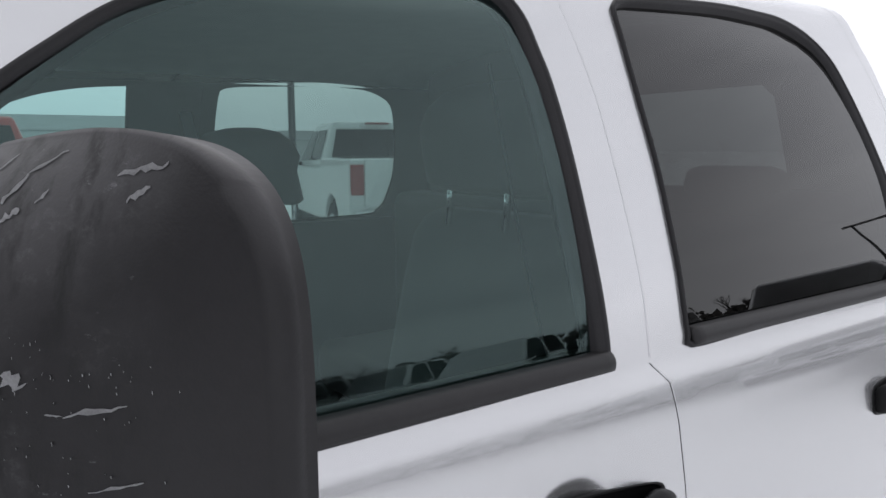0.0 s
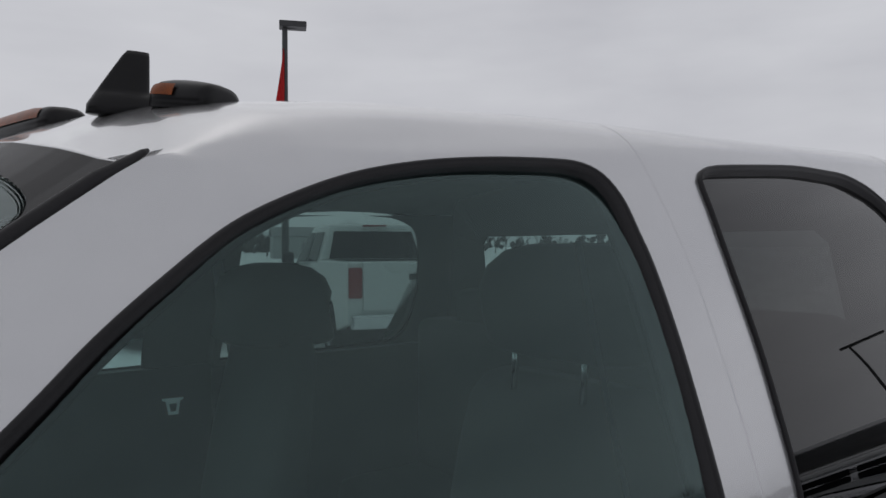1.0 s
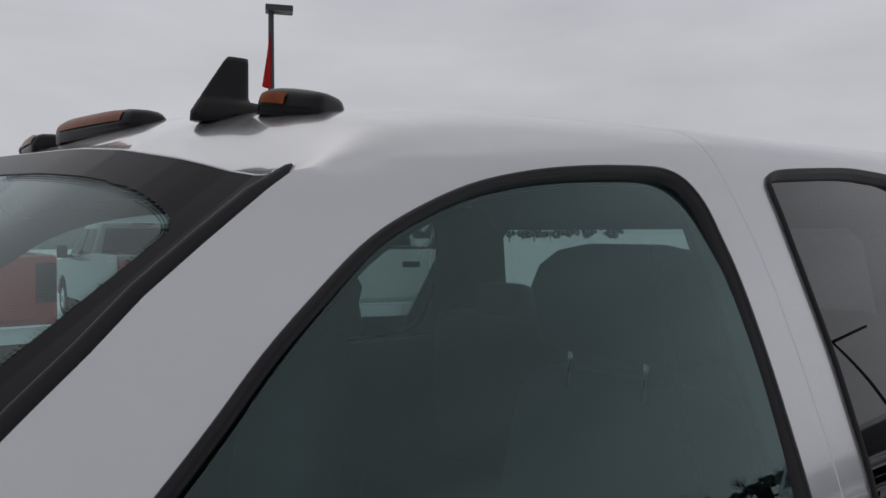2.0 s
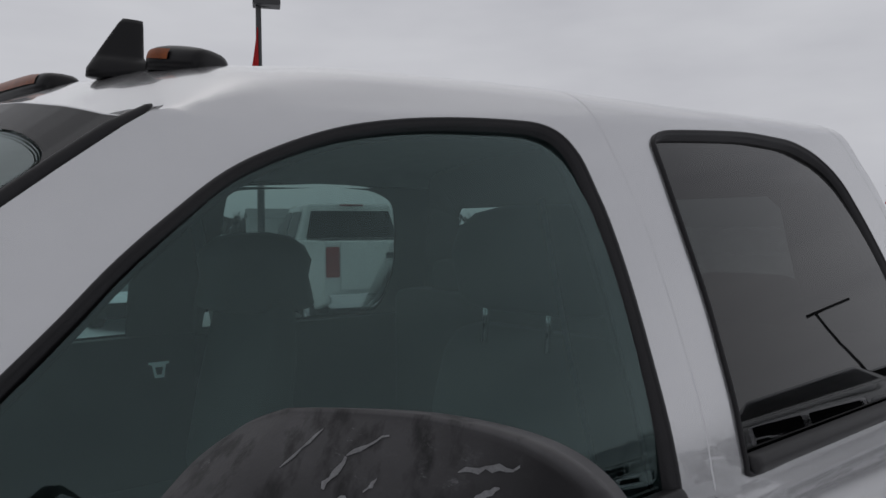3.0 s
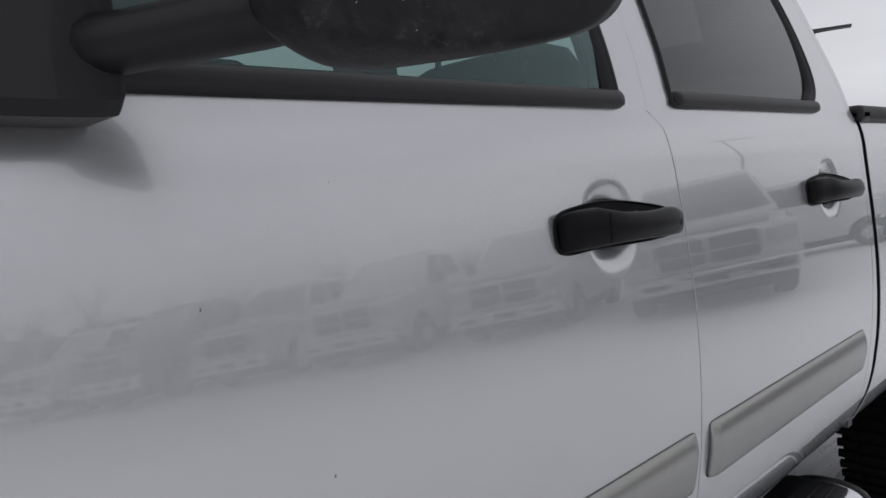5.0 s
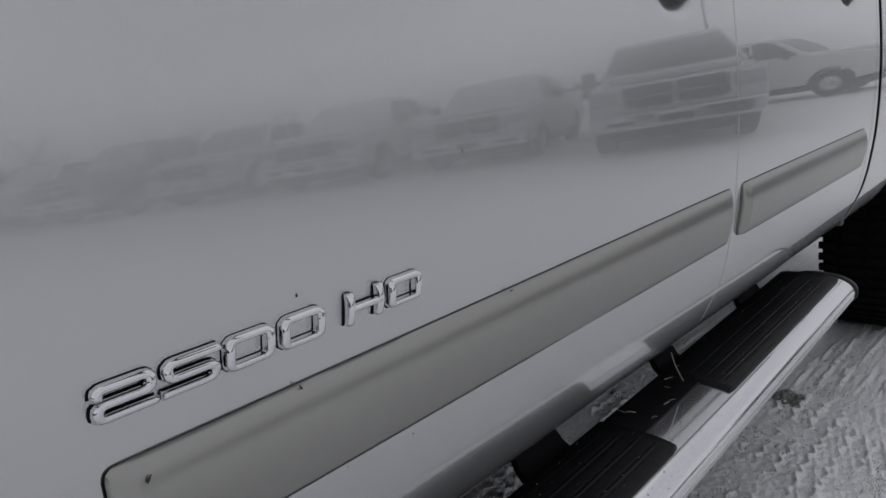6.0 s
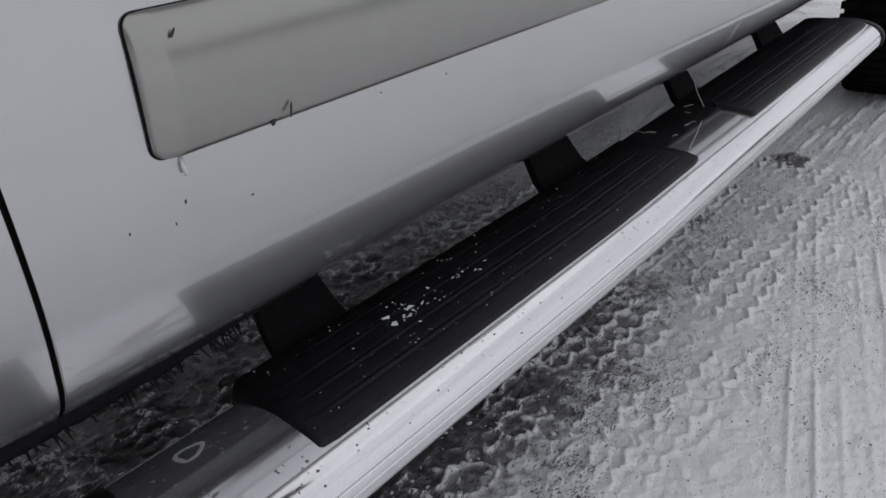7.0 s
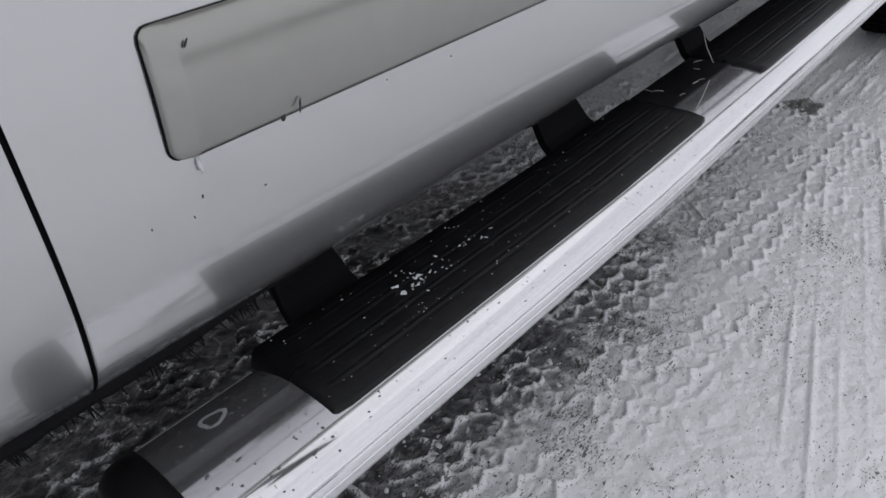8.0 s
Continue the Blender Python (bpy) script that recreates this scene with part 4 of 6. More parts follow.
# door handles
def handle(dx):
    """A pull handle: fixed foot, bowed grip and lock end."""
    bm = bmesh.new()
    rows = ((-.279, 1.231, .012, .006, .010), (-.277, 1.231, .022, .013, .012), (-.268, 1.231, .0265, .020, .012), (-.245, 1.232, .0275, .026, .012), (-.215, 1.233, .0275, .032, .014),
            (-.20, 1.232, .0258, .036, .018), (-.16, 1.2285, .0218, .041, .026), (-.12, 1.2265, .0205, .0425, .028), (-.08, 1.2255, .0205, .042, .027), (-.045, 1.2255, .0217, .040, .022),
            (-.02, 1.225, .0225, .037, .010), (-.002, 1.223, .0205, .033, .002), (.008, 1.222, .0165, .026, .002), (.012, 1.222, .009, .014, .004))
    loops = []
    for x, z, h, out, back in rows:
        y = float(skin(x, s_of(z))[1]) if not (-.225 < x < -.08) else .0508
        ring = []
        for i in range(16):
            t = 2 * math.pi * i / 16
            c, s = math.cos(t), math.sin(t)
            d = (out + (-back if back > .012 else .01)) / 2
            mid = out - abs(d) if back <= .012 else (out + back) / 2 * .5 + back * .25
            depth = max(.006, (out - (0 if back <= .012 else back * .45)) / 2)
            ring.append((x + dx, y - .94 * ((out - depth) + depth * math.copysign(abs(c) ** .7, c)), z + .004 + .98 * h * math.copysign(abs(s) ** .75, s)))
        loops.append(ring)
    loft(bm, loops, True, True)
    bmesh.ops.recalc_face_normals(bm, faces=bm.faces[:])
    h = truck_part("door_handle", bm, HANDLE_BLACK, "satin black door pull handle", True)
    bm = bmesh.new()
    # joint between foot and grip
    loft(bm, [[(-.2005 + dx + a, .0318 - .0187 * math.cos(t), 1.236 + .0258 * math.sin(t)) for t in np.linspace(0, 2 * math.pi, 20, endpoint=False)] for a in (-.001, .001)], True)
    truck_part("handle_joint", bm, DARK)
    # black bezel that closes the recess behind the grip
    rim_pts = rounded([(-.285, 1.230), (-.281, 1.252), (-.262, 1.263), (-.225, 1.268), (-.18, 1.271), (-.12, 1.268), (-.05, 1.259), (.0, 1.250), (.014, 1.241), (.017, 1.222), (.008, 1.206), (-.04, 1.202), (-.12, 1.203), (-.20, 1.205), (-.26, 1.204), (-.281, 1.212)])
    bm = bmesh.new()
    loops = []
    for k, up in ((1.0, -.004), (1.0, .0014), (.985, .0028), (.95, .0028), (.93, .0012), (.86, .0008), (.4, .0008), (.001, .0008)):
        loops.append([(dx - .134 + (x + .134) * k, float(spline(SEC_S, SEC_Y, s_of(z))) - up, 1.236 + (z - 1.236) * k) for x, z in rim_pts])
    loft(bm, loops, True)
    bmesh.ops.recalc_face_normals(bm, faces=bm.faces[:])
    truck_part("handle_bezel", bm, HANDLE_BLACK, "", True)
    bm = bmesh.new()
    tube(bm, [(-.016 + dx, .033, 1.2265), (-.016 + dx, .0168, 1.2265)], .0050, 14)
    truck_part("lock_cylinder", bm, HANDLE_BLACK)
    return h


handle(0.0)
handle(.880)

# badge on the front door


def rounded_stroke(pts, closed, r):
    """The polyline with its corners rounded by r."""
    out, n = [], len(pts)
    for i, p in enumerate(pts):
        if not closed and i in (0, n - 1):
            out.append(Vector(p))
            continue
        p, a, b = Vector(p), Vector(pts[i - 1]), Vector(pts[(i + 1) % n])
        da, db = (a - p).normalized() * min(r, (a - p).length * .45), (b - p).normalized() * min(r, (b - p).length * .45)
        for t in (0, .3, .7, 1):
            out.append((p + da) * (1 - t) ** 2 + p * 2 * t * (1 - t) + (p + db) * t * t)
    return out


def stroke(bm, pts, closed, section):
    """Draws a raised bar along pts (x, z); section holds (offset across, y)."""
    n, loops = len(pts), []
    for i, p in enumerate(pts):
        a = pts[i - 1] if closed or i else p
        b = pts[(i + 1) % n] if closed or i < n - 1 else p
        d1, d2 = (p - a), (b - p)
        d1 = d1.normalized() if d1.length else d2.normalized()
        d2 = d2.normalized() if d2.length else d1
        m = (Vector((-d1.y, d1.x)) + Vector((-d2.y, d2.x)))
        m = m / max(.3, m.length_squared) * 2
        loops.append([(p.x + m.x * o, y, p.y + m.y * o) for o, y in section])
    if closed:
        loft(bm, loops + loops[:1], False)
    else:
        loft(bm, loops, True, True)
    bmesh.ops.remove_doubles(bm, verts=bm.verts[:], dist=1e-6)
    bmesh.ops.recalc_face_normals(bm, faces=bm.faces[:])


def glyph(kind, x0, w, z0, h, grow=0.0):
    """One raised, bevelled chrome character."""
    hs, tall = .0042, 1.30
    h *= tall
    a, b, c, d, m = hs, w - hs, hs, h - hs, h * .50
    shapes = {"2": [([(a, h * .66), (a, d), (b, d), (b, m), (a, m), (a, c), (w, c)], False)],
              "5": [([(w, d), (a, d), (a, m), (b, m), (b, c), (0, c)], False)],
              "0": [([(a, c), (a, d), (b, d), (b, c)], True)],
              "H": [([(a, 0), (a, h)], False), ([(b, 0), (b, h)], False), ([(a, m), (b, m)], False)],
              "D": [([(a, c), (a, d), (b, d), (b, c)], True)]}[kind]
    bm = bmesh.new()
    for pts, closed in shapes:
        g = hs + grow
        top, low = (.0343, .0392) if grow else (.0288, .0392)
        section = [(-g, low), (-g, top + .0034), (-g * .88, top + .0020), (-g * .60, top + .0007), (-g * .2, top), (g * .2, top), (g * .60, top + .0007), (g * .88, top + .0020), (g, top + .0034), (g, low)]
        line = rounded_stroke(pts, closed, .0035 if kind == "D" else .0060)
        fine = [Vector(q) for q in dense([tuple(q) for q in line], .003, closed)]
        stroke(bm, fine, closed, section)
    for v in bm.verts:
        if not grow and v.co.y < .036:
            v.co.y -= .0030 * (1 - (v.co.z / h * 2 - 1) ** 2)
        v.co.z /= tall
        v.co.x += v.co.z * .12 + x0
        v.co.z += z0
    return bm


for k, x0, w in (("2", -1.058, .0462), ("5", -1.0075, .0460), ("0", -.957, .0450), ("0", -.906, .0450), ("H", -.836, .0430), ("D", -.786, .0430)):
    letter = truck_part("badge_character", glyph(k, x0, w, .9145, .0285), CHROME, "raised chrome badge character", True)
    # dark outline under the letter paints in its dark mirrored and shaded edges
    base = part("badge_dark_edge", glyph(k, x0, w, .9145, .0285, .0012), DARK, None)
    base.parent = letter

# chips and scuffs in the paint
for k, (x, z, w, h, turn) in enumerate(((-.766, 1.221, .0016, .006, 8), (-.658, 1.045, .002, .006, 25), (-.719, 1.018, .0018, .0035, 0), (-.880, .956, .004, .0055, 10), (-1.038, .744, .0028, .0075, 5), (-1.048, .729, .0022, .005, -10),
                                        (-.981, .726, .005, .0025, 0), (-1.083, .736, .002, .004, 0), (-.753, .765, .0025, .004, 0), (-.84, .7705, .004, .002, 0), (-.62, 1.32, .0012, .004, 0))):
    bm = bmesh.new()
    bmesh.ops.create_icosphere(bm, subdivisions=2, radius=.5)
    rng = random.Random(40 + k)
    for v in bm.verts:
        v.co = Vector((v.co.x * w * .65 * rng.uniform(.7, 1.2), v.co.y * .0006, v.co.z * h * .7 * rng.uniform(.8, 1.1)))
    p = skin(x, s_of(z))
    bmesh.ops.transform(bm, matrix=Matrix.Translation(p) @ Matrix.Rotation(radians(turn), 4, "Y"), verts=bm.verts[:])
    chip = part("paint_chip", bm, CHIP, None, "small dark paint chip", True)
    chip.parent = front_door
for x, z, w, h, turn in ((-.949, .792, .0025, .013, 12), (-.963, .785, .006, .0045, -35), (-.891, .8785, .0018, .006, -30), (-1.030, .866, .0018, .008, 35), (-.60, .8795, .006, .0015, 0)):
    bm = bmesh.new()
    bmesh.ops.create_icosphere(bm, subdivisions=2, radius=.5)
    rng = random.Random(int(z * 1e4))
    for v in bm.verts:
        v.co = Vector((v.co.x * w * rng.uniform(.6, 1.3), v.co.y * .0012, v.co.z * h * rng.uniform(.8, 1.1)))
    up = .0158 if z < .855 else (.0136 if z < .872 else .0066)
    p = skin(x, s_of(z)) + skin_normal(x, s_of(z)) * (up if z > .79 else .0115)
    bmesh.ops.transform(bm, matrix=Matrix.Translation(p) @ Matrix.Rotation(radians(turn), 4, "Y"), verts=bm.verts[:])
    chip = part("paint_chip", bm, CHIP, None, "dark scratch in the moulding", True)
    chip.parent = mouldings[0]
# a drop of meltwater under the moulding's end
bm = bmesh.new()
p = skin(-1.036, s_of(.774))
tube(bm, [tuple(p + np.array((0, -.001, .006))), tuple(p + np.array((0, -.0022, -.002))), tuple(p + np.array((.0006, -.0022, -.009)))], [.0012, .0020, .0014], 8)
drop = part("water_drop", bm, ICE, None, "hanging drop of meltwater", True)
drop.parent = front_door

# roof lamps and fin
def roof_lamp(x, y, turn, long=1.0, lens_from=-.044, low=1.0, drop=0.0):
    """A low oval lamp, long across the roof, its amber lens facing forward."""
    z = float(skin(x, s_roof(y))[2]) - .004
    tilt = 8 if y < YC - .5 else (-8 if y > YC + .5 else 0)
    m = Matrix.Translation((x, y, z)) @ Matrix.Rotation(radians(turn), 4, "Z") @ Matrix.Rotation(radians(tilt), 4, "X") @ Matrix.Diagonal((1, long, low, 1))
    bm = bmesh.new()
    loops = []
    for v, w, h in ((-.056, .014, .003), (-.0550, .022, .013), (-.0515, .026, .0195), (-.042, .028, .0222), (-.022, .029, .0235), (0, .029, .0240), (.022, .029, .0235), (.040, .028, .0220), (.050, .026, .0190), (.0545, .021, .012), (.056, .014, .003)):
        loops.append([tuple(m @ Vector((w * math.copysign(abs(math.cos(t)) ** .6, math.cos(t)) * 1.1, v, h * math.sin(t) + .004 if math.sin(t) >= 0 else -.008))) for t in np.linspace(-.5, math.pi + .5, 15)])
    loft(bm, loops, True, True)
    bmesh.ops.recalc_face_normals(bm, faces=bm.faces[:])
    truck_part("clearance_lamp", bm, SMOKE, "smoked roof clearance lamp", True)
    bm = bmesh.new()
    loops = []
    for v in np.linspace(lens_from, .047, 9):
        w, h = .0300 - .003 * (abs(v) / .047) ** 4, .0244 - .0045 * (abs(v) / .047) ** 5
        loops.append([tuple(m @ Vector((w * math.copysign(abs(math.cos(t)) ** .6, math.cos(t)) * 1.1 - .001, v, h * math.sin(t) + .0048))) for t in np.linspace(math.pi * (.70 + drop), math.pi * min(.985, .955 + drop), 8)])
    loft(bm, loops, False)
    bmesh.ops.recalc_face_normals(bm, faces=bm.faces[:])
    truck_part("lamp_lens", bm, AMBER, "amber lens", True)


_ry = spline(SEC_S, SEC_Y, _fine)


def s_roof(y):
    return float(np.interp(y, _ry[_fine > s_of(1.90)], _fine[_fine > s_of(1.90)]))


for lx, ly, lt in ((-.562, .408, 30), (-.665, .79, 14), (-.700, YC, 0), (-.665, 2 * YC - .79, -14), (-.562, 2 * YC - .408, -30)):
    roof_lamp(lx, ly, lt, 0.70 if abs(lt) == 30 else (2.0 if lt else 1.2), .000 if lt == 30 else -.044, .90 if abs(lt) == 30 else 1.0, .09 if lt == 30 else 0.0)

fx0, fy0 = -.612, .487
fz0 = float(skin(fx0, s_roof(fy0))[2])
bm = bmesh.new()
loops = []
for z, x0, x1, w in ((-.008, -.042, .062, .020), (.002, -.041, .062, .019), (.010, -.036, .060, .015), (.015, -.033, .056, .012), (.0175, -.031, .027, .007), (.022, -.0285, .0245, .006), (.042, -.016, .0245, .005), (.060, -.0045, .0245, .0045), (.066, .0005, .0240, .003)):
    loops.append([(fx0 + (x0 + x1) / 2 + (x1 - x0) / 2 * math.copysign(abs(math.cos(t)) ** .8, math.cos(t)), fy0 + w * math.sin(t), fz0 + z) for t in np.linspace(0, 2 * math.pi, 18, endpoint=False)])
loft(bm, loops, True, True)
bmesh.ops.recalc_face_normals(bm, faces=bm.faces[:])
truck_part("antenna_fin", bm, SMOKE, "black shark fin antenna", True)

# ragged black lip under the front of the door and the fender
bm = bmesh.new()
rng = random.Random(33)
rows = []
for x in np.linspace(-1.60, -.90, 60):
    y, z = skin(x, s_of(.574))[1:]
    hang = .003 + .012 * float(smooth_step(-.92, -1.10, x)) * (.8 + .4 * rng.random())
    rows.append([(x, y + .002, z - .001), (x, y + .004, z - .004 - hang * .5), (x, y + .008, z - .005 - hang), (x, y + .030, z - .004)])
loft(bm, rows, False)
truck_part("ragged_lip", bm, DARK, "ragged black lip under the door", True)
bm = bmesh.new()
for k in range(150):
    x = rng.uniform(-1.58, -.93)
    y, z = skin(x, s_of(.574))[1:]
    z -= .011 * float(smooth_step(-.92, -1.10, x))
    n_ = rng.uniform(.006, .020)
    tube(bm, [(x, y + .006, z - .002), (x + rng.gauss(.004, .004), y + .006 - n_ * .4, z - .004 - n_ * .7)], [.0017, .0004], 4)
tagged(truck_part("lip_bristle", bm, DARK), kind="stuff")

# ---- door mirror ----
MY, MZ, MHY, MHZ, MX, MD = -.1534, 1.5353, .1405, .1502, -.655, .0667


def mirror_swing(y):
    """The shell is turned: its inboard side stands further forward."""
    return .42 * max(0.0, y - (MY - MHY))


def squareness(u, v):
    """How square the shell's corners are: the lower outboard one is tight, the inboard ones are round."""
    if u < 0:
        return 9.0 if v < 0 else 5.6
    return 6.0 if v < 0 else 5.0


def mirror_y(u):
    """The shell is shorter inboard of its crown than outboard."""
    return MY + MHY * (u if u < 0 else .36 * u)


def mirror_depth(u, v):
    """How far the shell stands forward at u across and v up, each from -1 to 1."""
    p = squareness(u, v)
    r = min(1.0, (abs(u) ** p + abs(v) ** p) ** (1 / p))
    across = max(0.0, 1 - abs(u) ** 1.356) ** 1.244 if u < 0 else max(0.0, 1 - u**7) ** .5
    upright = max(0.0, 1 - v**2.711) ** 1.203 if v > 0 else max(0.0, 1 - abs(v) ** 9) ** .55
    d = MD * min(across * upright, 1.6 * max(0.0, 1 - r**3) ** .6)
    y, z = mirror_y(u), MZ + MHZ * v
    for zr in (1.528, 1.450):
        grown = float(smooth_step(-.266, -.205, y))
        t = (z - zr) / (.004 + .021 * grown)
        if 0 <= t < 1 and r < .93:
            d += .026 * grown * (1 - t) ** 1.15 * (1 - float(smooth_step(.8, .93, r)))
    return d


def mirror_place(u, v):
    """A place on the shell: the crown falls away inboard and swells forward, the lower outboard corner is cut back."""
    d = mirror_depth(u, v)
    top, low = max(0.0, v), max(0.0, -v)
    fall = .017 * max(0.0, u + .45) ** 1.5
    lift = .0049 * max(0.0, -u - .1) ** 1.5 * low - fall * top + .0037 * low * max(0.0, u + .3) + .269 * d * top
    y = mirror_y(u)
    return Vector((MX - d - mirror_swing(y), y, MZ + MHZ * v + lift))


def mirror_skin(a, b):
    """The shell at (a, b), each from -1 to 1."""
    r = max(abs(a), abs(b), 1e-9)
    p = squareness(a, b)
    n = max((abs(a / r) ** p + abs(b / r) ** p) ** (1 / p), 1e-6)
    return mirror_place(a / n, b / n)


def mirror_at(y, z):
    """The shell's place in front of (y, z)."""
    u, v = (y - MY) / MHY, (z - MZ) / MHZ
    for _ in range(30):
        p = mirror_place(u, v)
        u = max(-.97, min(.97, u + .6 * (y - p.y) / MHY))
        v = max(-.97, min(.97, v + .6 * (z - p.z) / MHZ))
    return mirror_place(u, v)


def mirror_out(y, z, off):
    """A place a little way out from the shell."""
    p, q, r = mirror_at(y, z), mirror_at(y + .002, z), mirror_at(y, z + .002)
    n = (q - p).cross(r - p)
    n = n.normalized() if n.length > 1e-12 else Vector((-1, 0, 0))
    return p + (n if n.dot(p - Vector((MX + .05, MY, MZ))) > 0 else -n) * off


bm = bmesh.new()
na, nb = 64, 150
grid = [[bm.verts.new(mirror_skin(-1 + 2 * i / na, -1 + 2 * j / nb)) for i in range(na + 1)] for j in range(nb + 1)]
for j in range(nb):
    for i in range(na):
        bm.faces.new((grid[j][i], grid[j][i + 1], grid[j + 1][i + 1], grid[j + 1][i]))
rim = [grid[0][i] for i in range(na)] + [grid[j][na] for j in range(nb)] + [grid[nb][i] for i in range(na, 0, -1)] + [grid[j][0] for j in range(nb, 0, -1)]
ring1 = [bm.verts.new((MX + .014 - mirror_swing(v.co.y), MY + (v.co.y - MY) * .985, MZ + (v.co.z - MZ) * .985)) for v in rim]
ring2 = [bm.verts.new((MX + .012 - mirror_swing(v.co.y), MY + (v.co.y - MY) * .93, MZ + (v.co.z - MZ) * .93)) for v in rim]
for i in range(len(rim)):
    j = (i + 1) % len(rim)
    bm.faces.new((rim[i], rim[j], ring1[j], ring1[i]))
    bm.faces.new((ring1[i], ring1[j], ring2[j], ring2[i]))
glass_v = [v.co.copy() for v in ring2]
bm.faces.new(ring2)
bmesh.ops.recalc_face_normals(bm, faces=bm.faces[:])
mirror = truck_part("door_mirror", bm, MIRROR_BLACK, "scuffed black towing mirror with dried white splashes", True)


bm = bmesh.new()
mid = sum(glass_v, Vector()) / len(glass_v)
bm.faces.new([bm.verts.new(mid + (p - mid) * .985 + Vector((.0022, 0, 0))) for p in glass_v])
pane = part("mirror_glass", bm, CHROME, None, "silvered mirror glass")
pane.parent = mirror


def splash(y0, z0, y1, z1, wide, seed):
    """A thin, ragged dried splash from one place on the shell to another."""
    rng = random.Random(seed)
    bm = bmesh.new()
    a, c = Vector((y0, z0)), Vector((y1, z1))
    n = max(6, int((c - a).length / .0022))
    side = Vector((-(c - a).y, (c - a).x)).normalized()
    rows = []
    for k in range(n + 1):
        t = k / n
        w = wide * max(.08, math.sin(math.pi * (.04 + .92 * t)) ** .5) * rng.uniform(.35, 1.2)
        mid = a + (c - a) * t + side * wide * .3 * rng.uniform(-1, 1)
        row = []
        for q in (-.5, 0, .5):
            row.append(tuple(mirror_out(*(mid + side * q * w), .0004)))
        rows.append(row)
    loft(bm, rows, False)
    bmesh.ops.solidify(bm, geom=bm.faces[:], thickness=.0003)
    bmesh.ops.recalc_face_normals(bm, faces=bm.faces[:])
    ob = part("dried_splash", bm, SPLASH, None, "whitish dried splash")
    ob.parent = mirror
    return ob


SPLASHES = ((-0.235, 1.6685, -0.2548, 1.6719, 0.0015), (-0.2419, 1.6596, -0.2497, 1.6644, 0.0015), (-0.1968, 1.6508, -0.2018, 1.6555, 0.0022), (-0.2069, 1.6576, -0.2094, 1.6625, 0.0009), (-0.1713, 1.6618, -0.1777, 1.6754, 0.0009), (-0.1917, 1.6573, -0.1943, 1.6681, 0.0022), (-0.1943, 1.6681, -0.2057, 1.6771, 0.0015), (-0.2333, 1.5852, -0.2514, 1.5901, 0.0013), (-0.2402, 1.5582, -0.2556, 1.5635, 0.0007), (-0.2147, 1.5985, -0.2212, 1.5941, 0.0033), (-0.2281, 1.5853, -0.2333, 1.5852, 0.0005), (-0.2441, 1.5496, -0.2479, 1.5481, 0.0012), (-0.2163, 1.4476, -0.2218, 1.4446, 0.0009))
SPRAY = ((-0.2183, 1.5981, 0.0076, 0.0052, 34), (-0.2454, 1.5997, 0.009, 0.003, 30), (-0.2319, 1.5983, 0.0088, 0.0018, 16), (-0.2261, 1.5714, 0.0214, 0.0106, 40), (-0.2221, 1.6077, 0.0054, 0.0018, 10), (-0.2451, 1.5849, 0.0171, 0.0022, 14), (-0.2018, 1.4254, 0.0021, 0.009, 16), (-0.2118, 1.4192, 0.0033, 0.0016, 6), (-0.1789, 1.4319, 0.026, 0.01, 16))
for k, (y0, z0, y1, z1, wide) in enumerate(SPLASHES):
    splash(y0, z0, y1, z1, wide * 1.7, k + 1)
# specks of dried spray, too small to pick apart
bm = bmesh.new()
rng = random.Random(8)
for yc, zc, sy, sz, n in SPRAY:
    for k in range(n // 2):
        p = mirror_out(rng.gauss(yc, sy), rng.gauss(zc, sz), .0002)
        r = rng.uniform(.0002, .0008)
        made = bmesh.ops.create_icosphere(bm, subdivisions=1, radius=r, matrix=Matrix.Translation(p) @ Matrix.Rotation(rng.uniform(-.4, .4), 4, "X") @ Matrix.Diagonal((.15, rng.uniform(.6, 2.6), rng.uniform(.4, .9), 1)))
        for v in made["verts"]:
            v.co += Vector((0, rng.gauss(0, r * .25), rng.gauss(0, r * .25)))
spray = tagged(part("dried_spray", bm, SPLASH), kind="stuff")
spray.parent = mirror
bm = bmesh.new()
for zz_ in (1.418, 1.52):
    tube(bm, [(-.735, -.125, zz_ + .016), (-.765, -.085, zz_ + .012), (-.82, -.01, zz_ + .006), (-.88, .055, zz_)], [.022, .023, .022, .026], 12)
truck_part("mirror_arm", bm, BLACK_PLASTIC, "", True)
bm = bmesh.new()
loops = []
for t, low in ((0, 1.400), (.04, 1.391), (.12, 1.384), (.25, 1.378), (.45, 1.3745), (.7, 1.373), (.92, 1.373), (.985, 1.3745), (1, 1.378)):
    x = -.975 + .147 * t
    out = .046 - .052 * math.sin(math.pi * min(.5, .12 + t * .5))
    loops.append([(x, .085, low), (x, out + .012, low), (x, out, low + .010), (x, out + .004, low + .045), (x, out + .02, 1.58 - .10 * (1 - t)), (x, .12, 1.60 - .10 * (1 - t))])
loft(bm, loops, True, True)
bmesh.ops.recalc_face_normals(bm, faces=bm.faces[:])
truck_part("mirror_base", bm, BLACK_PLASTIC, "black plastic foot of the mirror")

# ---- step bar ----
step_x0, step_x1 = -1.145, .888
SY, SZ, SA, SB = .090, .437, .098, .043


def toe_in(bm):
    """Shifts the bar nearer the body towards its rear to fit the camera's view."""
    for v in bm.verts:
        v.co.y += .030 * max(0.0, v.co.x + .45)
    return bm


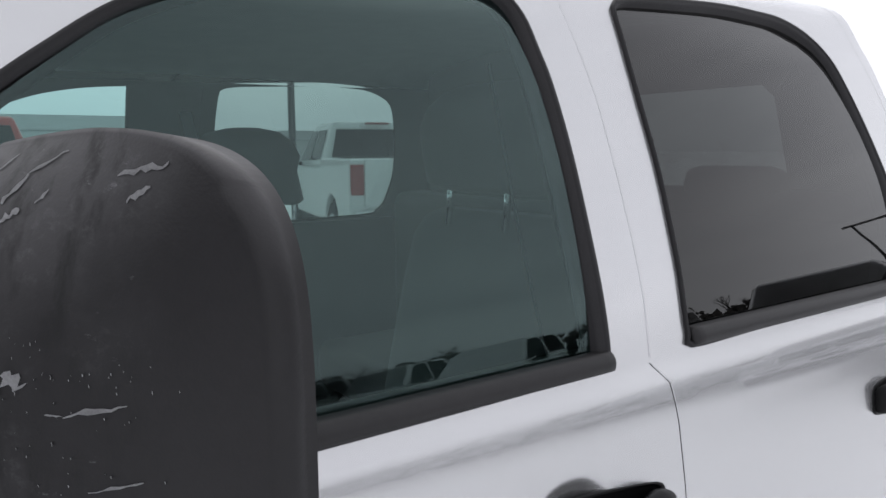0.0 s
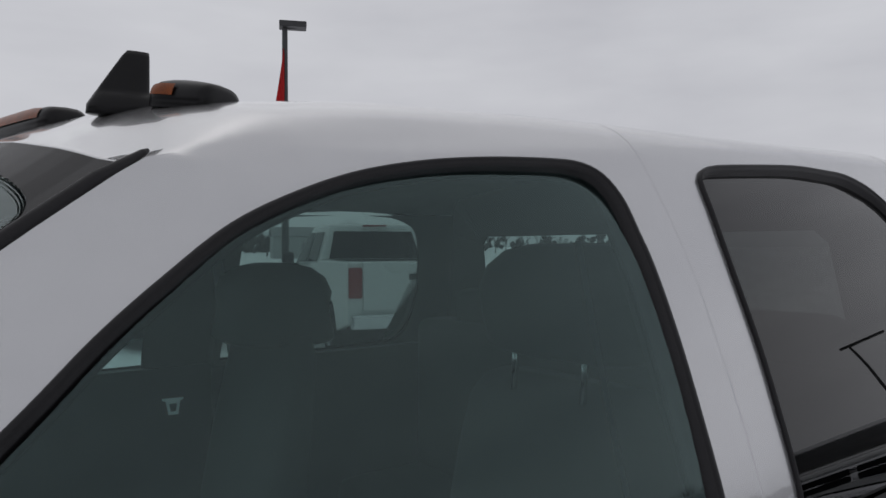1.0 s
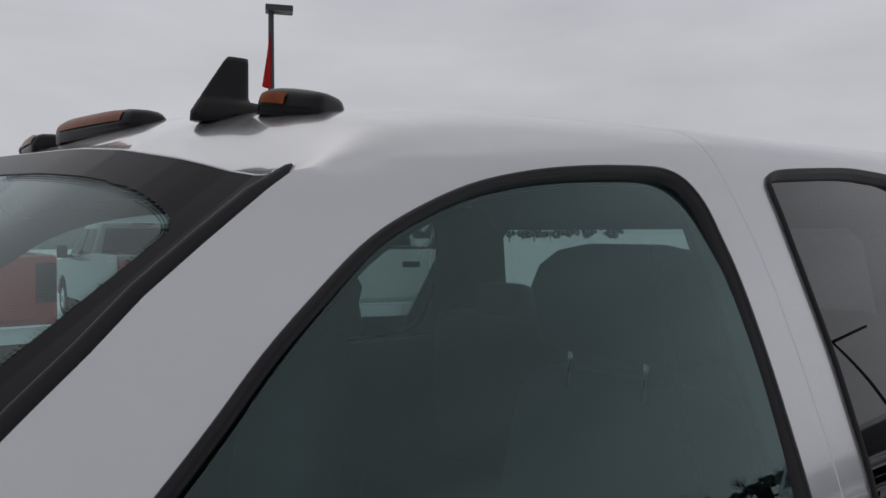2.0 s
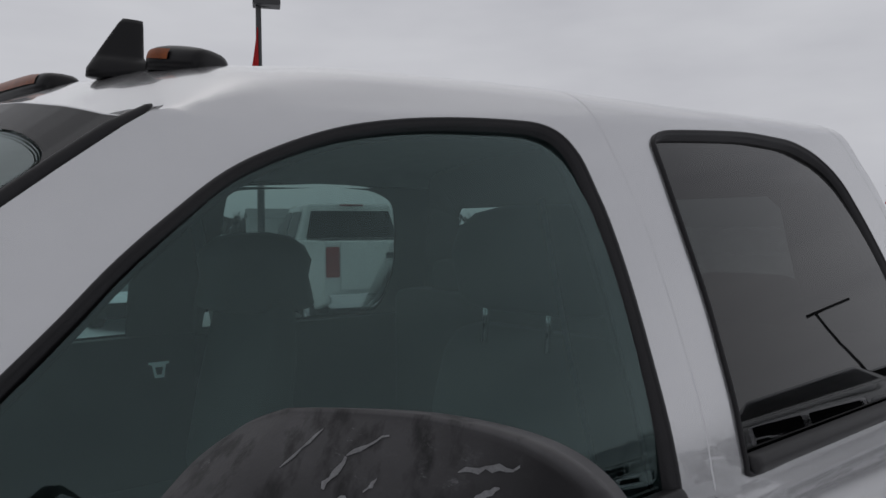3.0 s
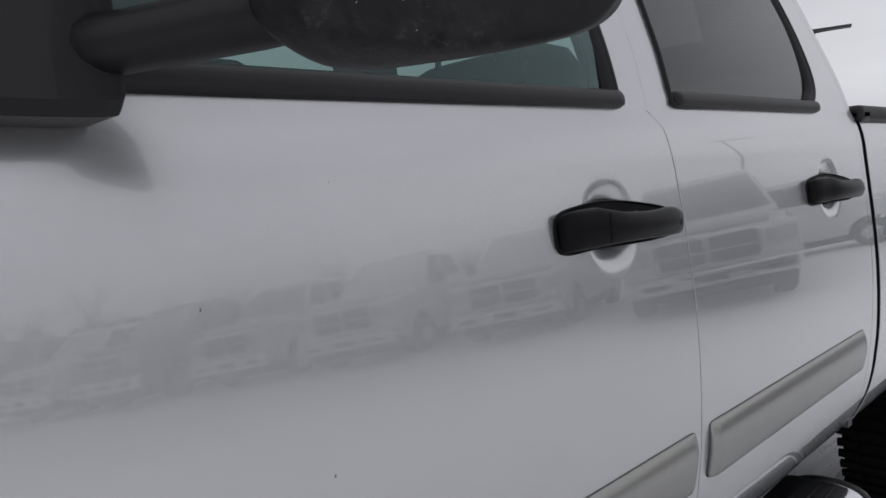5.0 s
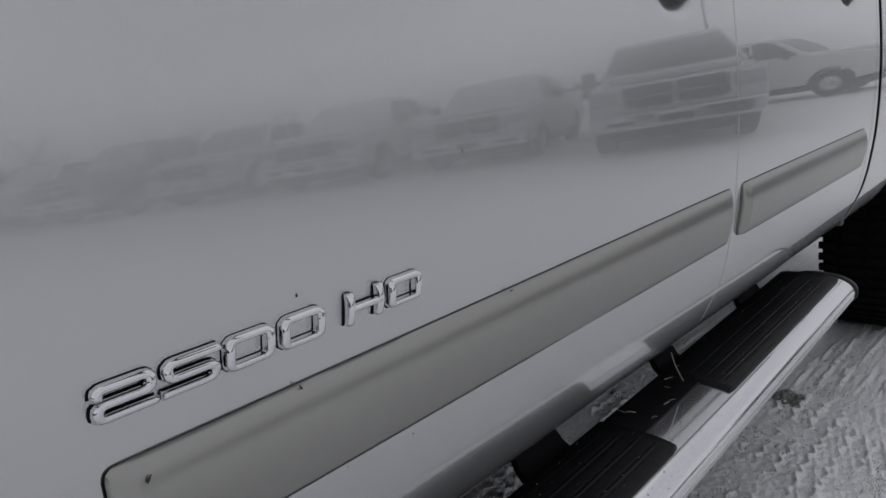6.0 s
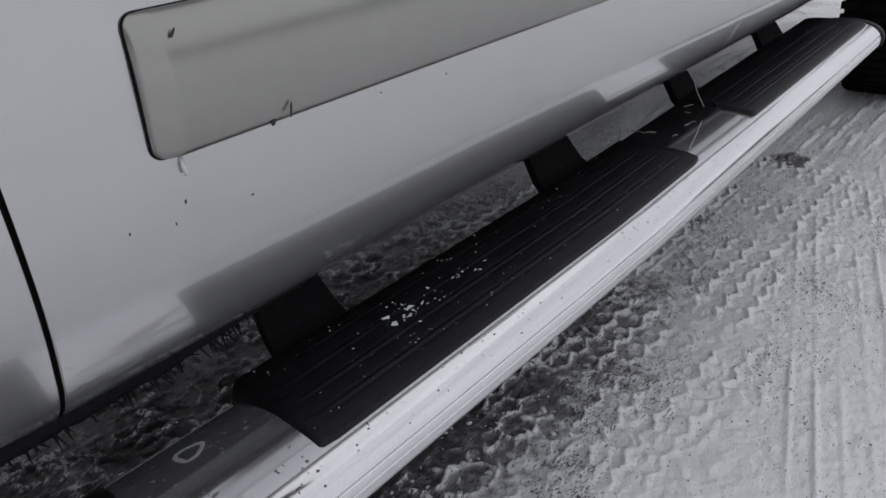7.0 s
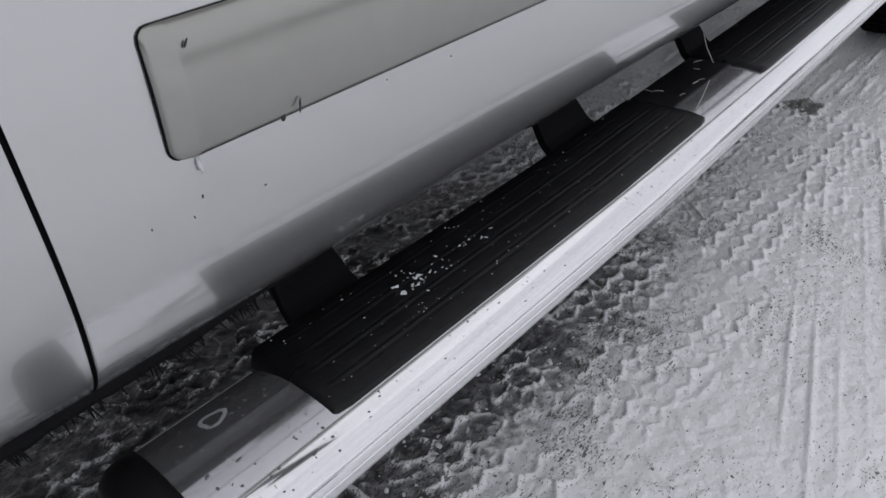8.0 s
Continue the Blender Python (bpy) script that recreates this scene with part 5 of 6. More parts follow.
def step_section(t, k=1.0):
    c, s = math.cos(t), math.sin(t)
    e = .72 if c < 0 else 1.0
    y, z = SA * math.copysign(abs(c) ** e, c), SB * math.copysign(abs(s) ** (1.0 if s > 0 else .86 if c < 0 else 1.0), s)
    # two fine grooves along the outer edge
    g = 1 - .016 * sum(w * math.exp(-((t - a) / .016) ** 2) for a, w in ((math.pi - .28, 2.6), (math.pi - .04, .9), (math.pi + .12, .5)))
    return SY + y * k * g, SZ + z * k * g


ts = np.concatenate([np.linspace(0, math.pi - .45, 26, endpoint=False), np.linspace(math.pi - .45, math.pi + .3, 50, endpoint=False), np.linspace(math.pi + .3, 2 * math.pi, 22, endpoint=False)])
bm = bmesh.new()
loft(bm, [[(x, *step_section(t)) for t in ts] for x in np.linspace(step_x0, step_x1, 12)], True)
bmesh.ops.recalc_face_normals(bm, faces=bm.faces[:])
truck_part("running_board", toe_in(bm), STEEL, "oval chromed side step bar, wet and salted", True)
for x0, sgn in ((step_x0, -1), (step_x1, 1)):
    bm = bmesh.new()
    loops = []
    for d, k in ((-.006, 1.0), (-.006, 1.035), (.010, 1.035), (.024, 1.0), (.036, .88), (.043, .62), (.046, .2)):
        loops.append([(x0 + sgn * d, *step_section(t, k)) for t in np.linspace(0, 2 * math.pi, 40, endpoint=False)])
    loft(bm, loops, True, True)
    bmesh.ops.recalc_face_normals(bm, faces=bm.faces[:])
    truck_part("end_cap", toe_in(bm), BLACK_PLASTIC, "black plastic end cap", True)


def step_pad(x0, x1):
    """A ridged tread with rounded, turned-down ends."""
    bm = bmesh.new()
    ys = np.linspace(.030, .182, 90)
    loops = []
    for x in np.concatenate([[x0, x0 + .002, x0 + .006, x0 + .012], np.linspace(x0 + .03, x1 - .03, 30), [x1 - .012, x1 - .006, x1 - .002, x1]]):
        end = min(x - x0, x1 - x)
        drop = -.016 * (1 - min(1, end / .012)) ** 2
        groove = smooth_step(.022, .05, end)
        ring = []
        for y in ys:
            u = (y - .03) / .152
            z = .4854 - .006 * abs(2 * u - 1) ** 4 + drop
            for gy0 in (.060, .092, .124, .156):
                z -= .0012 * float(groove) * math.exp(-((y - gy0) / .0060) ** 4)
                z += .0019 * float(groove) * math.exp(-((y - gy0) / .0034) ** 2)
            z += .0035 * float(np.exp(-((end - .016) / .006) ** 2))
            ring.append((x, y - .006 * (1 - min(1, end / .02)) * (-1 if u < .5 else 1), z))
        ring = [(x, ys[0] - .002, .455)] + ring + [(x, ys[-1] + .002, .440)]
        loops.append(ring)
    loft(bm, loops, False)
    for lp in (loops[0], loops[-1]):
        bm.faces.new([bm.verts.new(p) for p in lp])
    bmesh.ops.recalc_face_normals(bm, faces=bm.faces[:])
    return bm


for x0, x1 in ((-.993, -.165), (.060, .872)):
    truck_part("step_pad", toe_in(step_pad(x0, x1)), PAD, "ridged black rubber step pad with ice crumbs", True)
for x0, x1 in ((-.918, -.805), (-.385, -.250), (.10, .20), (.55, .70)):
    bm = bmesh.new()
    loops = []
    for y, z, hx in ((.13, .440, .5), (.185, .452, .5), (.215, .475, .46), (.245, .52, .4), (.26, .60, .4)):
        c, w = (x0 + x1) / 2, (x1 - x0) * hx
        loops.append([(c - w, y, z), (c + w, y, z), (c + w, y + .012, z - .008), (c - w, y + .012, z - .008)])
    loft(bm, loops, True, True)
    bmesh.ops.recalc_face_normals(bm, faces=bm.faces[:])
    truck_part("step_bracket", bm, DARK, "black steel step bracket")
# dark bridge between the two pads, with bits of straw
bm = bmesh.new()
box(bm, -.172, .068, .090, .176, .466, .4830, .004, 2)
truck_part("pad_bridge", toe_in(bm), PAD, "wet black plastic bridge between the step pads")
bm = bmesh.new()
rng = random.Random(21)
for k in range(7):
    x, y, a, n_ = rng.uniform(-.15, .05), rng.uniform(.10, .168), rng.uniform(0, 3.1), rng.uniform(.006, .030)
    d = Vector((math.cos(a), math.sin(a), 0)) * n_
    c = Vector((x, y, .4838))
    tube(bm, [c - d / 2, c + Vector((0, 0, rng.uniform(0, .003))), c + d / 2], rng.uniform(.0005, .0011), 5)
tube(bm, [(-.150, .060, .481), (-.135, .058, .495), (-.118, .055, .521)], .0009, 5)
tube(bm, [(.0612, .149, .535), (.060, .140, .510), (.052, .120, .4845)], .0010, 5)
tagged(part("straw_bits", toe_in(bm), STRAW), "bits of frosted straw caught on the step", "straw", kind="stuff")
# crumbs of snow on the pads
bm = bmesh.new()
rng = random.Random(4)
for k in range(330):
    if k < 9:
        x, y, r = rng.gauss(-.783, .014), rng.gauss(.115, .007), rng.uniform(.0030, .0062)
    elif k < 60:
        x, y, r = rng.gauss(-.765, .038), rng.gauss(.112, .015), rng.uniform(.0005, .0019)
    elif k < 68:
        x, y, r = rng.gauss(-.668, .012), rng.gauss(.116, .005), rng.uniform(.0008, .0028)
    else:
        x, y, r = rng.choice((rng.uniform(-.98, -.18), rng.uniform(-.98, -.55), rng.uniform(.08, .86))), rng.uniform(.045, .172), rng.uniform(.0003, .0012)
    made = bmesh.ops.create_icosphere(bm, subdivisions=1, radius=r, matrix=Matrix.Translation((x, min(.175, max(.04, y)), .4849)) @ Matrix.Rotation(rng.uniform(0, 3), 4, "Z") @ Matrix.Diagonal((rng.uniform(.7, 2.0), rng.uniform(.5, 1.2), .35 if k < 9 else .6, 1)))
    for v in made["verts"]:
        v.co += Vector((rng.gauss(0, r * .30), rng.gauss(0, r * .30), rng.gauss(0, r * .15)))
tagged(part("ice_crumbs", toe_in(bm), ICE), "crumbs of snow and ice lying on the step pads", "snow", kind="stuff")


# dried salt ring and water drops on the bare front end of the bar
def bar_top(x, y):
    """A place on the bar's upper face."""
    best = min(np.linspace(.2, math.pi - .2, 160), key=lambda t: abs(step_section(t)[0] - y))
    return Vector((x, *step_section(best)))


bm = bmesh.new()
rng = random.Random(9)
loops = []
for k in range(54):
    t = 2 * math.pi * k / 54
    r = .0115 * (1 + .10 * math.sin(3 * t + 1) + .04 * rng.uniform(-1, 1))
    loops.append([bar_top(-1.068 + (r + o) * 1.25 * math.cos(t), .128 + (r + o) * math.sin(t)) + Vector((0, 0, up)) for o, up in ((-.0030, .0001), (-.0015, .0005), (.0002, .0006), (.0012, .0001))])
loft(bm, loops + loops[:1], False)
tagged(part("salt_ring", toe_in(bm), SPLASH), "dried ring of salt on the step bar", "salt")
bm = bmesh.new()
for k in range(200):
    x, y, r = rng.uniform(step_x0 + .02, -.99), rng.uniform(.0, .15), rng.uniform(.0005, .0017) * rng.choice((.6, .8, 1, 1.4))
    if k > 90:
        x, y, r = rng.uniform(step_x0 + .02, .05), rng.uniform(.002, .026), rng.uniform(.0004, .0013)
    c = bar_top(x, y)
    made = bmesh.ops.create_icosphere(bm, subdivisions=1, radius=r, matrix=Matrix.Translation(c) @ Matrix.Rotation(rng.uniform(0, 3), 4, "Z") @ Matrix.Diagonal((rng.uniform(.8, 2), rng.uniform(.6, 1.2), .45, 1)))
    for v in made["verts"]:
        v.co += Vector((rng.gauss(0, r * .12), rng.gauss(0, r * .12), 0))
tagged(part("grimy_drops", toe_in(bm), WET_GRIME, None, "", True), "grimy water drops drying on the step bar", "water", kind="stuff")


# ---- wheels ----
def wheel(cx, cy, r, width, parent_on=None):
    """Tyre with tread blocks and a plain rim, its face towards -y at cy."""
    bm = bmesh.new()
    prof = [(.56, .02), (.62, .004), (.80, -.004), (.92, .004), (.97, .022), (1.0, .05), (1.0, width - .05), (.97, width - .022), (.80, width), (.56, width - .02)]
    n = 72
    loft(bm, [[(cx + r * p * math.cos(t), cy + w, r + r * p * math.sin(t)) for p, w in prof] for t in [2 * math.pi * k / n for k in range(n + 1)]], False)
    bmesh.ops.recalc_face_normals(bm, faces=bm.faces[:])
    ty = part("tyre", bm, TYRE)
    bm = bmesh.new()
    for k in range(60):
        t = 2 * math.pi * k / 60
        for w0, w1, sk in ((.012, .085, .02), (.095, .165, -.02), (.175, width - .012, .02)):
            made = bmesh.ops.create_cube(bm, size=1)["verts"]
            mm = Matrix.Translation((cx, cy + (w0 + w1) / 2, r)) @ Matrix.Rotation(-t, 4, "Y") @ Matrix.Translation((r * 1.004, 0, sk)) @ Matrix.Diagonal((.016, w1 - w0, .024, 1))
            bmesh.ops.transform(bm, matrix=mm, verts=made)
    blocks = tagged(part("tread", bm, TYRE), kind="stuff")
    blocks.parent = ty
    bm = bmesh.new()
    loft(bm, [[(cx + r * p * math.cos(t), cy + w, r + r * p * math.sin(t)) for p, w in ((.58, .02), (.55, .012), (.50, .05), (.3, .06), (.22, .02), (.0, .018))] for t in [2 * math.pi * k / 40 for k in range(41)]], False)
    bmesh.ops.recalc_face_normals(bm, faces=bm.faces[:])
    ri = part("rim", bm, DARK, None, "", True)
    return ty, ri


for cx in (1.95, -1.98):
    for side in (.075, 2 * YC - .075 - .25):
        for ob in wheel(cx, side, .405, .25):
            on(ob)
bm = bmesh.new()
for cx in (1.95,):
    loft(bm, [[(cx + .50 * math.cos(t), y, .42 + .53 * math.sin(t)) for t in np.linspace(.2, math.pi - .35, 24)] for y in (.09, .40)], False)
truck_part("wheel_well", bm, DARK)


# ---- cabin ----
def seat(y, x=.02, raised=0.0, deep=1.0, low=0.0, wide=1.0):
    bm = bmesh.new()
    loops = []
    for z, xb, xf, w in ((.95, .10, -.06, .25), (1.05, .10, -.07, .26), (1.25, .115, -.03, .255), (1.42, .13, .01, .25), (1.51, .135, .028, .235), (1.550, .13, .042, .205), (1.566, .118, .062, .16)):
        loops.append([(x + (xb + xf) / 2 + (xb - xf) / 2 * math.copysign(abs(math.cos(t)) ** .6, math.cos(t)), y + w * math.copysign(abs(math.sin(t)) ** .5, math.sin(t)), z) for t in np.linspace(0, 2 * math.pi, 24, endpoint=False)])
    loft(bm, loops, True, True)
    box(bm, x - .50, x + .08, y - .26, y + .26, .82, .98, .05, 3)
    bmesh.ops.recalc_face_normals(bm, faces=bm.faces[:])
    truck_part("seat", bm, CLOTH, "dark grey cloth front seat", True)
    bm = bmesh.new()
    loops = []
    for z, d, w in ((1.610 - low, .03 + low, .11 + low), (1.622 - low, .055 + low * .6, .145 + low * .6), (1.655, .074, .172), (1.70, .080, .176), (1.742, .070, .160), (1.770, .050, .125), (1.782, .020, .07)):
        loops.append([(x + .085 + d * deep * math.copysign(abs(math.cos(t)) ** .7, math.cos(t)), y + w * wide * math.copysign(abs(math.sin(t)) ** .6, math.sin(t)), z + raised) for t in np.linspace(0, 2 * math.pi, 24, endpoint=False)])
    loft(bm, loops, True, True)
    bmesh.ops.recalc_face_normals(bm, faces=bm.faces[:])
    truck_part("headrest", bm, CLOTH, "", True)
    for d in (-.082, .082):
        bm = bmesh.new()
        tube(bm, [(x + .034, y + d, 1.54), (x + .046, y + d, 1.66)], .0066, 14)
        truck_part("headrest_post", bm, POST, "bright headrest post", True)


seat(.505, raised=.016, low=.022, wide=1.12)
seat(2 * YC - .505, x=-.045, raised=-.035, deep=1.75, low=.05, wide=1.12)
bm = bmesh.new()
box(bm, .74, .93, .20, 2 * YC - .20, .85, 1.525, .05, 3)
box(bm, .40, .85, .20, 2 * YC - .20, .80, .98, .05, 3)
box(bm, .80, .92, .24, 1.60, 1.49, 1.585, .035, 3)
truck_part("rear_bench", bm, CLOTH, "", True)
for y in (.50, 2 * YC - .50):
    bm = bmesh.new()
    box(bm, .80, .89, y - .13, y + .13, 1.50, 1.64, .04, 3)
    truck_part("headrest", bm, CLOTH, "", True)
# dashboard, steering wheel, door cards, pillar lining, belts
bm = bmesh.new()
box(bm, -1.16, -.78, .20, 2 * YC - .20, .95, 1.33, .06, 3)
truck_part("dashboard", bm, INNER, "", True)
bm = bmesh.new()
m = Matrix.Translation((-.56, .505, 1.22)) @ Matrix.Rotation(radians(-62), 4, "Y")
pts = [m @ Vector((.19 * math.cos(t), .19 * math.sin(t), 0)) for t in np.linspace(0, 2 * math.pi, 40)]
tube(bm, pts, .016, 10, False)
tube(bm, [m @ Vector((0, -.18, 0)), m @ Vector((0, 0, -.02)), m @ Vector((0, .18, 0))], [.018, .05, .018], 10)
truck_part("steering_wheel", bm, INNER, "", True)
for a0, a1 in ((.105, .15), (2 * YC - .15, 2 * YC - .105)):
    for x0, x1 in ((-1.12, -.02), (.09, .93)):
        bm = bmesh.new()
        box(bm, x0, x1, a0, a1, .74, 1.415)
        truck_part("door_card", bm, INNER)
for sgn in (1, -1):
    bm = bmesh.new()
    rows = []
    for t in np.linspace(0, 1, 14):
        z = 1.80 - .75 * t
        y = .30 - .085 * t + .02 * math.sin(math.pi * t)
        y = y if sgn > 0 else 2 * YC - y
        x = -.082 + .16 * t
        rows.append([(x, y, z), (x + .026, y + .036 * sgn, z)])
    loft(bm, rows, False)
    bmesh.ops.solidify(bm, geom=bm.faces[:], thickness=.002)
    truck_part("seat_belt", bm, BELT_CLOTH, "grey seat belt webbing", True)
for near_side, x0, x1 in ((True, -.074, .06), (False, -.228, .0)):
    bm = bmesh.new()
    rows = []
    for s in np.linspace(s_of(1.36), s_of(1.88), 14):
        y = float(skin(.03, s)[1])
        prof = ((x0, y + .030), (x0 + .006, y + .046), (x0 + .04, y + .056), (x1 - .04, y + .056), (x1, y + .030))
        rows.append([(x, q if near_side else 2 * YC - q, float(skin(.03, s)[2])) for x, q in prof])
    loft(bm, rows, False)
    bmesh.ops.solidify(bm, geom=bm.faces[:], thickness=.003)
    bmesh.ops.recalc_face_normals(bm, faces=bm.faces[:])
    truck_part("pillar_trim", bm, INNER, "dark plastic trim of the door pillar", True)
bm = bmesh.new()
tp = [(-.012, 0), (-.018, .034), (-.026, .036), (-.026, .042), (.026, .042), (.026, .036), (.018, .034), (.012, 0)]
th = [(-.006, .008), (-.010, .028), (.010, .028), (.006, .008)]
a = [bm.verts.new((x, 0, z)) for x, z in tp]
b = [bm.verts.new((x, 0, z)) for x, z in th]
for q in ((a[0], a[1], b[1], b[0]), (a[1], a[2], a[3]), (a[1], a[3], a[4], a[6], b[2], b[1]), (a[4], a[5], a[6]), (a[6], a[7], b[3], b[2]), (a[7], a[0], b[0], b[3])):
    bm.faces.new(q)
bmesh.ops.solidify(bm, geom=bm.faces[:], thickness=.003)
bmesh.ops.transform(bm, matrix=Matrix.Translation((-0.267, 1.520, 1.366)) @ Matrix.Rotation(radians(-5), 4, "Z") @ Matrix.Rotation(radians(-12), 4, "X"), verts=bm.verts[:])
truck_part("belt_tongue", bm, TONGUE, "bright metal seat belt tongue")


# ---- the lot round the truck ----
RED_PAINT = material("red_paint", (0.36, 0.018, 0.016), 0.4, 0.1, 0.8, vary=0.12, scale=3)
WHITE_PAINT = material("white_paint", (0.72, 0.73, 0.73), 0.4, 0.0, 0.8, vary=0.06, scale=3)
GREY_PAINT = material("grey_paint", (0.20, 0.205, 0.21), 0.4, 0.3, 0.8, vary=0.08, scale=3)
SILVER_GREY = material("silver_grey_paint", (0.62, 0.63, 0.64), 0.40, 0.1, 0.8, vary=0.06, scale=3)
BLUE_PAINT = material("dark_blue_paint", (0.035, 0.045, 0.075), 0.4, 0.2, 0.8, vary=0.1, scale=3)
CAR_GLASS = material("dark_car_glass", (0.012, 0.014, 0.015), 0.06, vary=0.1, scale=4)
FROST = material("snowed_windscreen", (0.74, 0.75, 0.77), 0.6, vary=0.25, scale=5)
TAIL_RED = material("red_tail_lens", (0.30, 0.012, 0.012), 0.2, coat=0.6, vary=0.2, scale=20)
LAMP_CLEAR = material("clear_lamp_lens", (0.55, 0.56, 0.57), 0.12, 0.3, 0.8, vary=0.15, scale=30)
POLE_METAL = material("dark_painted_pole", (0.030, 0.030, 0.032), 0.5, vary=0.2, scale=3)
BANNER_RED = material("red_banner_cloth", (0.55, 0.020, 0.022), 0.8, vary=0.2, scale=5)
BANNER_WHITE = material("white_banner_cloth", (0.72, 0.71, 0.70), 0.8, vary=0.08, scale=5)
BARK = material("bare_tree_bark", (0.055, 0.050, 0.047), 0.9, vary=0.3, scale=2)
SHED = material("pale_shed_cladding", (0.42, 0.42, 0.42), 0.7, vary=0.1, scale=0.6)
SHED_ROOF = material("grey_shed_roof", (0.24, 0.24, 0.25), 0.6, vary=0.1, scale=0.6)
WOOD = material("weathered_pole_wood", (0.12, 0.10, 0.085), 0.9, vary=0.25, scale=3)


def prism(bm, profile, x0, x1, inset_top=0.0, bevel=0.03):
    """A side profile in (y, z), drawn across from x0 to x1."""
    a = [bm.verts.new((x0, y, z)) for y, z in profile]
    b = [bm.verts.new((x1, y, z)) for y, z in profile]
    n = len(profile)
    faces = [bm.faces.new(a[::-1]), bm.faces.new(b)]
    for i in range(n):
        faces.append(bm.faces.new((a[i], a[(i + 1) % n], b[(i + 1) % n], b[i])))
    bmesh.ops.recalc_face_normals(bm, faces=faces)
    if bevel:
        long = [e for e in {e for v in a + b for e in v.link_edges}]
        bmesh.ops.bevel(bm, geom=long, offset=bevel, segments=2, affect="EDGES", profile=0.5)


def arch(cy, r=.50, cz=.40, n=8, z0=.45):
    """Points of a wheel arch, from the front to the back."""
    t0 = math.asin((z0 - cz) / r)
    return [(cy + r * math.cos(t), cz + r * math.sin(t)) for t in np.linspace(t0, math.pi - t0, n)]


def parked_pickup(paint, label, m, group, cap=False, lamp=TAIL_RED, screen_mat=CAR_GLASS):
    """A crew cab pickup, its tail at y = 0, heading along +y, 2 m wide."""
    car = thing("parked_pickup", label, "pickup truck", group=group)
    bm = bmesh.new()
    side = [(.05, .60), (.05, 1.45), (2.05, 1.45), (2.07, 1.30), (4.35, 1.30), (5.70, 1.20), (5.80, 1.08), (5.80, .55), (5.3, .47)] + arch(4.80) + [(1.85, .47)] + arch(1.25)
    prism(bm, side, -.99, .99, bevel=.035)
    part("body", bm, paint, car)
    # dark box added beneath the body, standing in for its contact shade
    bm = bmesh.new()
    box(bm, -.90, .90, .25, 5.45, .24, .62)
    part("underbody", bm, DARK, car)
    # a dark sheet on the closed body stands in for the open load bay
    bm = bmesh.new()
    box(bm, -.80, .80, .12, 1.95, 1.446, 1.456)
    part("load_bay_sheet", bm, DARK, car)
    bm = bmesh.new()
    lo = [(-.96, 2.10), (.96, 2.10), (.96, 4.42), (-.96, 4.42)]
    hi = [(-.72, 2.28), (.72, 2.28), (.72, 3.62), (-.72, 3.62)]
    lv, hv = [bm.verts.new((x, y, 1.29)) for x, y in lo], [bm.verts.new((x, y, 2.03)) for x, y in hi]
    bm.faces.new(hv)
    bm.faces.new(lv[::-1])
    for i in range(4):
        bm.faces.new((lv[i], lv[(i + 1) % 4], hv[(i + 1) % 4], hv[i]))
    bmesh.ops.recalc_face_normals(bm, faces=bm.faces[:])
    bmesh.ops.bevel(bm, geom=bm.edges[:], offset=.06, segments=3, affect="EDGES", profile=.5)
    part("cab", bm, paint, car, "", True)

    if cap:
        bm = bmesh.new()
        prism(bm, [(.06, 1.44), (.14, 2.0), (2.20, 2.03), (2.12, 1.44)], -.93, .93, bevel=.05)
        part("bed_cap", bm, paint, car)

    def pane(name, quad, out, mat=CAR_GLASS):
        bm = bmesh.new()
        vs = [bm.verts.new(Vector(p) + Vector(out) * .012) for p in quad]
        f = bm.faces.new(vs)
        bmesh.ops.solidify(bm, geom=[f], thickness=.010)
        bmesh.ops.recalc_face_normals(bm, faces=bm.faces[:])
        part(name, bm, mat, car)

    def on_side(sx, y, z):
        t = (z - 1.29) / .74
        return (sx * (.96 - .24 * t), y, z)
    for sx in (-1, 1):
        pane("side_window", [on_side(sx, 2.34, 1.42), on_side(sx, 3.12, 1.40), on_side(sx, 3.12, 1.90), on_side(sx, 2.46, 1.90)], (sx, 0, .3))
        pane("side_window", [on_side(sx, 3.22, 1.40), on_side(sx, 4.15, 1.38), on_side(sx, 3.62, 1.90), on_side(sx, 3.22, 1.90)], (sx, 0, .3))
    pane("rear_window", [(-.78, 2.125, 1.46), (.78, 2.125, 1.46), (.67, 2.245, 1.91), (-.67, 2.245, 1.91)], (0, -1.4, 0))
    pane("windscreen", [(-.86, 4.30, 1.39), (.86, 4.30, 1.39), (.70, 3.74, 1.93), (-.70, 3.74, 1.93)], (0, 1.2, 1.2), screen_mat)
    if cap:
        pane("cap_window", [(-.74, .07, 1.50), (.74, .07, 1.50), (.68, .12, 1.90), (-.68, .12, 1.90)], (0, -1, 0))
    bm = bmesh.new()
    box(bm, -.78, .78, .01, .07, .78, 1.44, .012)
    tg = part("tailgate", bm, paint, car)
    bm = bmesh.new()
    box(bm, -.13, .13, -.005, .012, 1.20, 1.28, .004)
    part("latch", bm, HANDLE_BLACK, tg)
    for sx in (-1, 1):
        bm = bmesh.new()
        box(bm, sx * .88 - .095, sx * .88 + .095, .02, .16, .95, 1.37, .02)
        part("tail_lamp", bm, lamp, car)
        bm = bmesh.new()
        box(bm, sx * .80 - .17, sx * .80 + .17, 5.68, 5.83, .92, 1.14, .03)
        part("headlamp", bm, LAMP_CLEAR, car)
        bm = bmesh.new()
        box(bm, sx * 1.13 - .10, sx * 1.13 + .10, 3.92, 4.02, 1.30, 1.56, .03)
